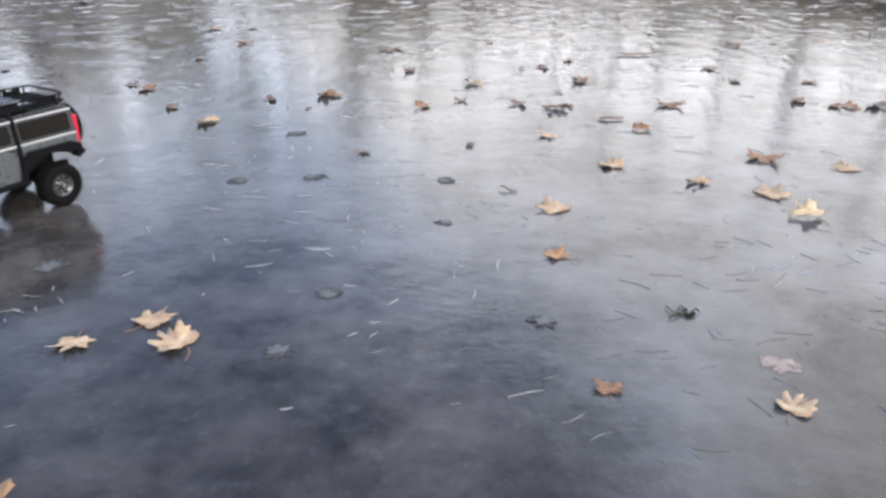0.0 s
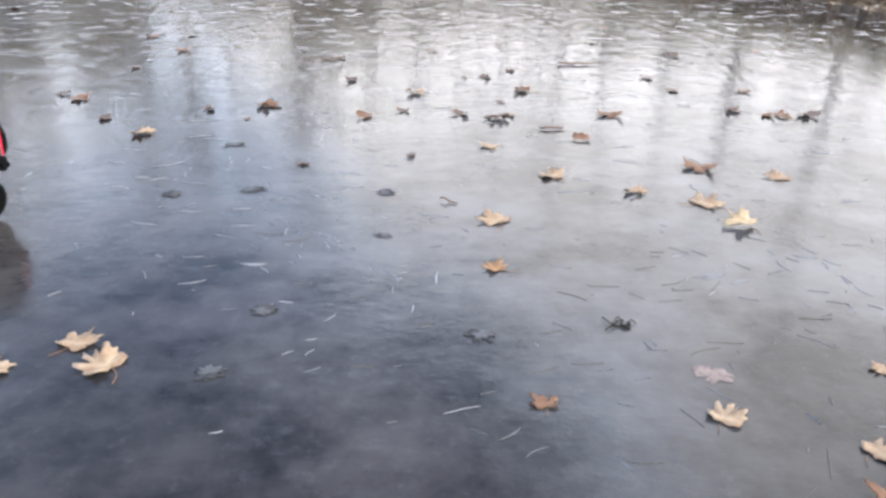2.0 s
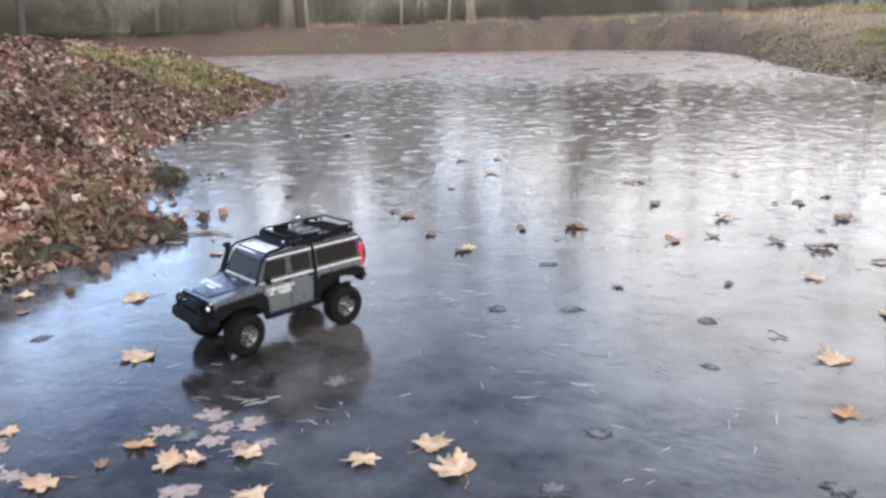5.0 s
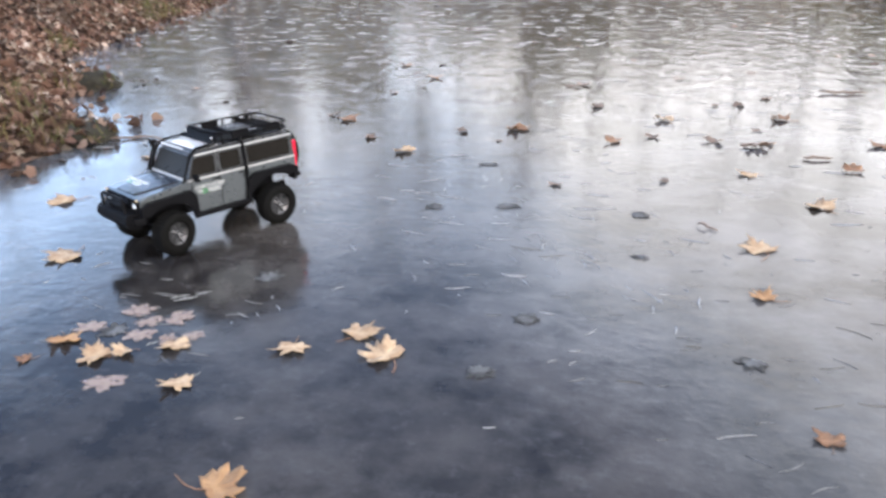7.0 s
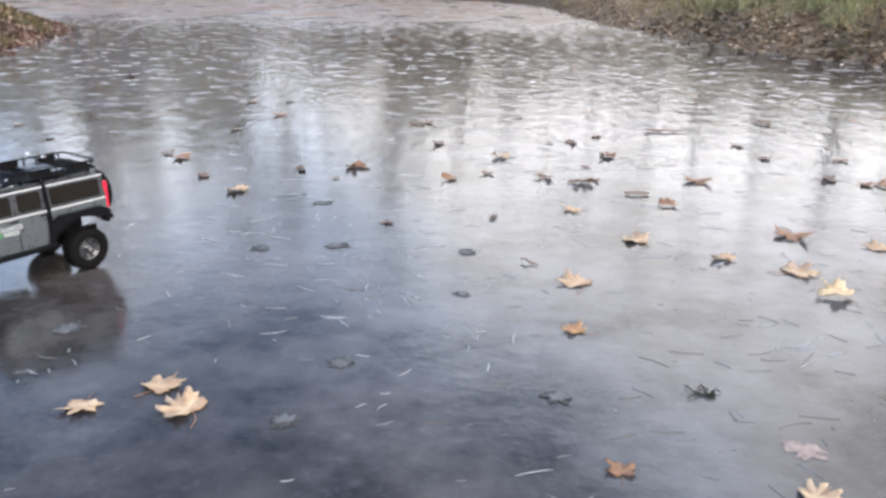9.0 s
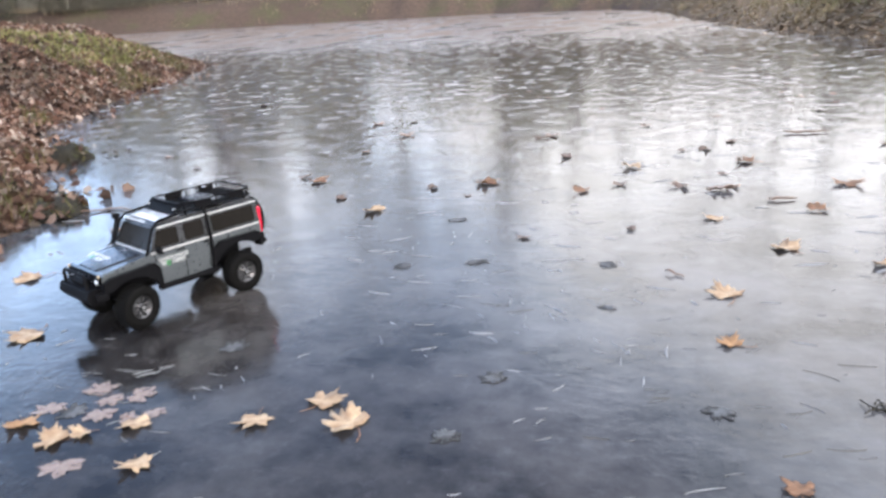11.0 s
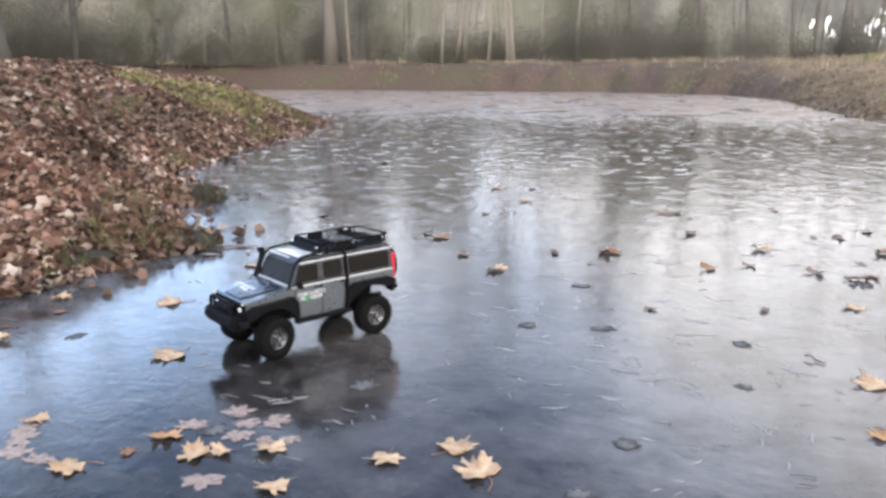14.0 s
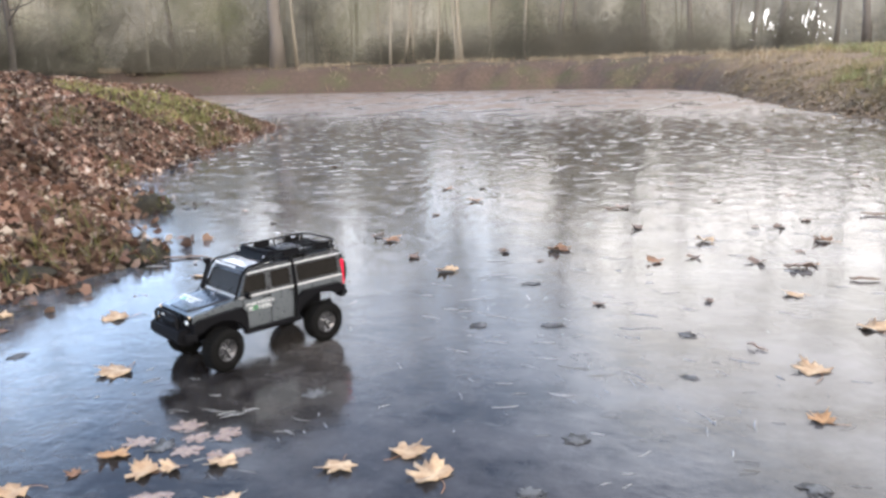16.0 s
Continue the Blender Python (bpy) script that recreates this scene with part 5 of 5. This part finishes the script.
# ---------------------------------------------------------------- trees and thicket behind the pond
def tree(az, dist, height, r, bark, seed, leafy=500, lean=0.0, first=0.3):
    rng = random.Random(seed)
    x, y = -dist * math.sin(radians(az)), dist * math.cos(radians(az))
    z = float(ground_height(np.array([x]), np.array([y]))[0]) - 0.05
    r *= 0.70 if bark is PALE_BARK else 0.85
    ob = new("tree", None)
    ob.matrix_world = pose(x, y, z)
    bm = bmesh.new()
    spine, n = [], 12
    dx, dy = rng.uniform(-0.02, 0.02) + lean, rng.uniform(-0.02, 0.02)
    for k in range(n + 1):
        u = k / n
        spine.append(Vector((dx * height * u + 0.012 * height * math.sin(2.3 * u * 3 + seed), dy * height * u + 0.010 * height * math.sin(1.7 * u * 3 + seed * 2), height * u)))
    pipe(bm, spine, r, 10, [1.35 if k == 0 else 1.0 - 0.86 * (k / n) ** 0.9 for k in range(n + 1)])
    part("trunk", bm, bark, ob, "", True)
    bm = bmesh.new()
    tips = []
    for _ in range(int(5 + 0.5 * height)):
        u = rng.uniform(first, 0.97)
        k = min(int(u * n), n - 1)
        p = spine[k].lerp(spine[k + 1], u * n - k)
        a, up = rng.uniform(0, 6.283), rng.uniform(0.25, 1.1)
        ln = height * rng.uniform(0.10, 0.26) * (1.15 - u * 0.7)
        d = Vector((math.cos(a), math.sin(a), up)).normalized()
        pts = [p]
        for j in range(4):
            d = (d + Vector((rng.gauss(0, 0.16), rng.gauss(0, 0.16), 0.10))).normalized()
            pts.append(pts[-1] + d * ln / 4)
        pipe(bm, pts, r * 0.30 * (1.1 - u), 5, [1, 0.8, 0.6, 0.4, 0.15])
        for j in (2, 3, 4):
            for _ in range(2):
                e = (d + Vector((rng.gauss(0, 0.6), rng.gauss(0, 0.6), rng.gauss(0.1, 0.4)))).normalized()
                q = pts[j] + e * ln * rng.uniform(0.2, 0.5)
                pipe(bm, [pts[j], pts[j].lerp(q, 0.5) + Vector((0, 0, 0.03 * ln)), q], max(0.008, r * 0.05), 3, [1, 0.7, 0.3])
                tips.append((pts[j], q))
    part("branches", bm, bark, ob)
    g = np.random.default_rng(seed)
    if leafy and tips:
        A = np.array([t[0] for t in tips])
        B = np.array([t[1] for t in tips])
        leafy *= 4
        i = g.integers(0, len(tips), leafy)
        f = g.uniform(0.2, 1.1, (leafy, 1))
        c = A[i] * (1 - f) + B[i] * f + g.normal(0, 0.16, (leafy, 3))
        flakes("crown", g, c, (0.025, 0.055), FOLIAGE, ob)
    tagged(ob, "tall bare autumn tree with thin branches", "tree", "trees behind the pond")
    return ob


def flakes(name, g, c, size, material, parent=None):
    n = len(c)
    s = g.uniform(*size, (n, 1))
    u = g.normal(0, 1, (n, 3))
    u /= np.linalg.norm(u, axis=1, keepdims=True)
    v = np.cross(u, g.normal(0, 1, (n, 3)))
    v /= np.linalg.norm(v, axis=1, keepdims=True)
    verts = np.stack([c - u * s, c + v * s * 0.6, c + u * s, c - v * s * 0.6], 1).reshape(-1, 3)
    b = np.arange(n)[:, None] * 4
    ob = raw_mesh(name, verts.tolist(), (b + np.arange(4)).tolist(), material)
    if parent is not None:
        ob.parent = parent
    return ob


tree(30.2, 34, 19, 0.33, BARK, 1, 175, 0.01, 0.35)
tree(28.6, 35, 15, 0.10, PALE_BARK, 2, 105)
tree(29.3, 34.5, 18, 0.20, BARK, 30, 105, -0.02, 0.35)
tree(33.2, 47, 16, 0.12, BARK, 3, 175)
tree(22.4, 35, 15, 0.10, PALE_BARK, 4, 157)
tree(21.6, 33, 13, 0.068, PALE_BARK, 5, 87)
tree(20.7, 34, 15, 0.10, PALE_BARK, 6, 105, 0.015)
tree(20.5, 34.2, 14, 0.085, PALE_BARK, 7, 87, -0.03)
tree(18.4, 33.6, 14, 0.08, PALE_BARK, 31, 87)
tree(17.4, 33, 14, 0.075, PALE_BARK, 8, 70)
tree(16.9, 34, 16, 0.150, PALE_BARK, 9, 122)
tree(14.6, 35, 13, 0.085, PALE_BARK, 10, 87)
tree(12.0, 34, 15, 0.105, PALE_BARK, 11, 105, -0.015)
tree(9.8, 35, 18, 0.13, BARK, 12, 157)
tree(9.1, 37, 14, 0.12, BARK, 13, 105)
tree(4.4, 37, 17, 0.14, BARK, 14, 157)
tree(1.2, 38, 15, 0.14, BARK, 15, 105)
tree(-1.8, 37, 14, 0.091, BARK, 16, 87)
tree(-3.2, 39, 15, 0.098, BARK, 17, 87)
tree(-4.7, 36, 17, 0.154, BARK, 18, 140)
tree(-6.4, 38, 14, 0.105, BARK, 19, 87)
tree(-7.6, 37, 15, 0.112, BARK, 20, 87)
tree(-9.3, 36, 18, 0.182, BARK, 21, 140)
tree(-12.0, 38, 15, 0.18, BARK, 22, 105)
tree(-16.0, 37, 16, 0.20, BARK, 23, 122)
tree(-20.4, 35, 17, 0.26, BARK, 24, 140)
tree(-26.9, 36, 18, 0.30, BARK, 25, 140)
tree(37.0, 43, 15, 0.16, BARK, 26, 175)
tree(41.5, 46, 14, 0.18, BARK, 27, 175)
tree(46.0, 47, 15, 0.22, BARK, 28, 175)
tree(50.6, 27, 14, 0.30, DARK_BARK, 29, 175, -0.05, 0.15)
tree(46.8, 31, 12, 0.16, DARK_BARK, 32, 150, 0.10, 0.2)


def haze_backdrop():
    """The soft grey-green distance behind the thicket: a self-lit wall, its glow standing for haze."""
    m, n, l, p = nodes_of("glowing_haze")
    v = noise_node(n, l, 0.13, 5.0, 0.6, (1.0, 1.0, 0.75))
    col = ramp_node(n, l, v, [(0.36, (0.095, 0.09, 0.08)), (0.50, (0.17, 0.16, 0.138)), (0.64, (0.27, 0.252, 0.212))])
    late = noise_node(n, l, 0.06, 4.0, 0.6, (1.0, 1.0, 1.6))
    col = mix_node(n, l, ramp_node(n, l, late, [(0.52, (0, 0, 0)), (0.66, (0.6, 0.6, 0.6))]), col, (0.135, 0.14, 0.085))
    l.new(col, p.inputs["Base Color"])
    # the wall emits its own colour, so haze light fills the dark gaps
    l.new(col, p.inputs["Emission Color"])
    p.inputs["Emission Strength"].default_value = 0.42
    p.inputs["Roughness"].default_value = 1.0
    p.inputs["Specular IOR Level"].default_value = 0.0
    # a curved wall of cells, left out where the sky shows between crowns and trunks
    g = np.random.default_rng(4)
    az = np.linspace(-75, 90, 2750)
    zs = np.arange(0.0, 23.01, 0.17)

    def patches(da, dz):
        """Smooth random values over the wall, da degrees by dz metres a step."""
        grid = g.uniform(0, 1, (int(165 / da) + 3, int(23 / dz) + 3))
        u, v = (az[:-1] + 75) / da, zs[:-1] / dz
        iu, iv = u.astype(int), v.astype(int)
        fu, fv = (u - iu)[:, None], (v - iv)[None, :]
        a, b = grid[iu][:, iv], grid[iu + 1][:, iv]
        c, d = grid[iu][:, iv + 1], grid[iu + 1][:, iv + 1]
        return (a * (1 - fu) + b * fu) * (1 - fv) + (c * (1 - fu) + d * fu) * fv

    A, Z = az[:-1][:, None], zs[:-1][None, :]
    lace = 0.40 * patches(0.12, 0.28) + 0.25 * patches(0.9, 1.6) + 0.35 * patches(3.4, 4.0)
    top = 15.6 + 4.5 * np.clip((A - 18) / 6, 0, 1) + 1.6 * np.sin(A * 0.31) + 1.1 * np.sin(A * 0.9 + 1) - 4.6 * np.exp(-((A - 3.2) / 1.4) ** 2) - 2.4 * np.exp(-((A - 18.5) / 1.2) ** 2) - 3.0 * np.exp(-((A - 26.0) / 2.0) ** 2) - 1.5 / (1 + np.exp((A + 7) / 1.5))
    hole = lace > 0.83 - np.clip((Z - top + 3.5) / 8.0, 0, 1)
    slit = 0.45 * patches(0.075, 0.60) + 0.30 * patches(0.30, 0.9) + 0.25 * patches(0.7, 9.0)
    zone = np.exp(-((A + 5.5) / 4.6) ** 4) * np.exp(-((Z - 4.8) / 3.0) ** 4)
    hole |= slit > 0.98 - 0.352 * zone
    k, q = np.nonzero(~hole)
    w = len(zs)
    verts = [(-100 * math.sin(radians(a)), 100 * math.cos(radians(a)), z) for a in az for z in zs]
    i0 = k * w + q
    faces = np.stack([i0, i0 + w, i0 + w + 1, i0 + 1], 1).tolist()
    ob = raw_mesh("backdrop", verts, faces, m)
    tagged(ob, "grey-green far woodland wall, its haze a glow of its own", "backdrop", kind="structure")


haze_backdrop()


def thicket():
    g = np.random.default_rng(77)
    n = 430000
    az = np.radians(g.uniform(-42, 62, n))
    dist = g.uniform(36, 54, n)
    x, y = -dist * np.sin(az), dist * np.cos(az)
    a = np.degrees(az)
    open_gap = np.exp(-((a + 5) / 6.0) ** 2)
    top = 7.0 + 1.3 * np.sin(a * 0.55 + 1) + 0.8 * np.sin(a * 1.7) + 0.5 * np.sin(a * 4.1 + 2) - 2.5 / (1 + np.exp((a + 9) / 1.5))
    h = top * g.uniform(0, 1, n)
    keep = g.uniform(0, 1, n) > 0.96 * open_gap * (h > 0.5) * (h < 5.5)
    z = np.maximum(ground_height(x, y), 0) + h
    ob = flakes("thicket", g, np.stack([x, y, z], 1)[keep], (0.011, 0.025), THICKET)
    tagged(ob, "dense grey-brown thicket of shrubs and saplings", "thicket", kind="stuff")
    # tall tree tops, standing in columns
    n = 105000
    b = g.uniform(5, 42, n)
    column = 0.5 + 0.28 * np.sin(b * 1.9 + 0.6) + 0.22 * np.sin(b * 4.3 + 2.0) + 0.18 * np.sin(b * 0.7 + 1.0)
    h = 6.0 + 10.5 * g.uniform(0, 1, n)
    keep = g.uniform(0, 1, n) < column * np.clip((15.5 - h) / 6, 0, 1) * np.clip((b - 5) / 4, 0, 1) * np.clip((42 - b) / 7, 0, 1)
    dist = g.uniform(36, 50, n)
    ar = np.radians(b)
    c_left = np.stack([-dist * np.sin(ar), dist * np.cos(ar), h], 1)[keep]
    n = 45000
    b = g.uniform(-46, -17, n)
    h = 4.0 + 10.0 * g.uniform(0, 1, n)
    column = 0.55 + 0.30 * np.sin(b * 1.7) + 0.22 * np.sin(b * 3.9 + 1.0)
    keep = g.uniform(0, 1, n) < column * np.clip((14 - h) / 6, 0, 1) * np.clip((-17 - b) / 4, 0, 1)
    dist = g.uniform(36, 50, n)
    ar = np.radians(b)
    c_right = np.stack([-dist * np.sin(ar), dist * np.cos(ar), h], 1)[keep]
    ob = flakes("tree_tops", g, np.vstack([c_left, c_right]), (0.04, 0.09), FOLIAGE)
    tagged(ob, "thin grey-brown tops of tall autumn trees", "tree tops", kind="stuff")
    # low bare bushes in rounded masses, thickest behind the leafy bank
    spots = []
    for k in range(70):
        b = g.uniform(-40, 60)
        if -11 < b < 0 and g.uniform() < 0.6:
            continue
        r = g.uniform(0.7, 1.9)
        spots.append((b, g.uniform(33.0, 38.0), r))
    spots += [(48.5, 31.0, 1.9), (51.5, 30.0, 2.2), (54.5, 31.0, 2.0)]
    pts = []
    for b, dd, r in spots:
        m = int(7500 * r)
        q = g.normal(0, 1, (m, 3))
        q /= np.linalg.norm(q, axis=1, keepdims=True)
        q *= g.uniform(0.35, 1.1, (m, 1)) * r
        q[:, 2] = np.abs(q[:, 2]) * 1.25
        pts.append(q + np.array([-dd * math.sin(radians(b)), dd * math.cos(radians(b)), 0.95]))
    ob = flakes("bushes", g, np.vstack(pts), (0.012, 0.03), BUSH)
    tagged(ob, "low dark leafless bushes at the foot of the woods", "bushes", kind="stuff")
    pts = []
    for b, dd, zz, r in ((33.4, 35, 2.9, 1.1), (32.6, 36, 3.4, 0.8), (12.5, 40, 4.2, 1.0), (-12.5, 37, 2.8, 1.1), (-15.0, 38, 3.6, 1.3), (41, 40, 4.5, 1.5)):
        m = int(3500 * r)
        q = g.normal(0, 0.55, (m, 3)) * r
        pts.append(q + np.array([-dd * math.sin(radians(b)), dd * math.cos(radians(b)), zz]))
    ob = flakes("foliage", g, np.vstack(pts), (0.012, 0.03), LATE_GREEN)
    tagged(ob, "last yellow-green leaves on shrubs in the woods", "foliage", kind="stuff")
    # uneven shrubs and crowns: pale, grey and olive
    kinds = ((OCHRE_SHRUB, 26, "pale ochre shrubs at the edge of the woods"), (GREY_SHRUB, 30, "grey leafless shrubs in the woods"), (OLIVE_SHRUB, 34, "olive-green late foliage in the woods"))
    for mat, count, label in kinds:
        pts = []
        for _ in range(count):
            b, dd = g.uniform(-20, 56), g.uniform(34.5, 47)
            if -11 < b < 1:
                continue
            r = g.uniform(0.5, 1.5)
            m = int(7000 * r)
            base = g.uniform(0.8, 3.0) if mat is GREY_SHRUB else g.uniform(1.5, 5.5)
            q = g.normal(0, 0.5, (m, 3)) * (r * 0.8, r * 0.8, r * g.uniform(1.0, 2.0))
            q += 0.35 * r * np.sin(q[:, [1, 2, 0]] * 5.0 / r)
            c = q + np.array([-dd * math.sin(radians(b)), dd * math.cos(radians(b)), base + 0.6 * r])
            pts.append(c[c[:, 2] > 0.9])
        ob = flakes("shrubs", g, np.vstack(pts), (0.012, 0.03), mat)
        tagged(ob, label, "shrubs", kind="stuff")
    # thin pale crowns round the young birches
    pts = []
    for b, dd in ((28.6, 35), (22.4, 35), (20.6, 34), (18.4, 33.6), (17.2, 33.5), (14.6, 35), (12.0, 34), (9.8, 35), (26.5, 34)):
        m = 3200
        h = g.uniform(0.3, 9.0, m)
        rad = 0.10 + 0.42 * np.clip(h / 6, 0, 1)
        pts.append(np.stack([-dd * math.sin(radians(b)) + g.normal(0, 1, m) * rad, dd * math.cos(radians(b)) + g.normal(0, 1, m) * rad, 0.95 + h], 1))
    ob = flakes("foliage", g, np.vstack(pts), (0.010, 0.024), OCHRE_SHRUB)
    tagged(ob, "thin pale yellow leaves on young birches", "foliage", kind="stuff")
    n = 26000
    az = np.radians(g.uniform(-14, 3, n))
    dist = g.uniform(38, 50, n)
    h = 2.6 + 6.0 * g.uniform(0, 1, n) ** 1.2
    ob = flakes("foliage", g, np.stack([-dist * np.sin(az), dist * np.cos(az), 1.0 + h], 1), (0.012, 0.03), THICKET)
    tagged(ob, "thin yellowing foliage above the gap in the thicket", "foliage", kind="stuff")
    n = 5000
    az = np.radians(g.uniform(-42, 62, n))
    dist = g.uniform(34, 50, n)
    x, y = -dist * np.sin(az), dist * np.cos(az)
    z = np.maximum(ground_height(x, y), 0) + 4.0 * g.uniform(0, 1, n) ** 1.6
    blades("brushwood", g, (x, y, z), (0.4, 1.6), (0.006, 0.016), TWIG, "upright bare twigs of brushwood", 0.6, "brushwood")
    m = 150
    az = np.radians(g.uniform(-42, 62, m))
    dist = g.uniform(34, 50, m)
    bm_v, bm_f = [], []
    for k in range(m):
        px, py = -dist[k] * math.sin(az[k]), dist[k] * math.cos(az[k])
        pz = 1.0
        hh, r = g.uniform(2.5, 8.5), g.uniform(0.012, 0.04)
        lx, ly = g.normal(0, 0.11, 2) * hh
        base = len(bm_v)
        for f, rr in ((0, 1.0), (0.33, 0.8), (0.66, 0.55), (1.0, 0.15)):
            for j in range(4):
                t = 1.5708 * j
                bm_v.append((px + lx * f * f + r * rr * math.cos(t), py + ly * f * f + r * rr * math.sin(t), pz + hh * f))
        for q in range(3):
            for j in range(4):
                i0, i1 = base + 4 * q + j, base + 4 * q + (j + 1) % 4
                bm_f.append((i0, i1, i1 + 4, i0 + 4))
    ob = raw_mesh("saplings", bm_v, bm_f, TWIG)
    tagged(ob, "thin bare sapling stems in the thicket", "saplings", kind="stuff")


thicket()


def far_woods():
    """Rounded wooded masses beyond the thicket, far behind."""
    g = np.random.default_rng(9)
    n = 130000
    az = np.radians(g.uniform(-70, 85, n))
    dist = g.uniform(62, 95, n)
    a = np.degrees(az)
    top = 7.0 + 2.0 * np.sin(a * 0.31) + 1.2 * np.sin(a * 0.9 + 1) + 0.7 * np.sin(a * 2.7) - 5.5 * np.exp(-((a + 5.5) / 4.5) ** 2)
    z = 1.2 + top * g.uniform(0, 1, n) ** 0.8
    ob = flakes("far_woods", g, np.stack([-dist * np.sin(az), dist * np.cos(az), z], 1), (0.04, 0.11), THICKET)
    tagged(ob, "hazy grey-brown woods in the distance", "woods", kind="stuff")


far_woods()
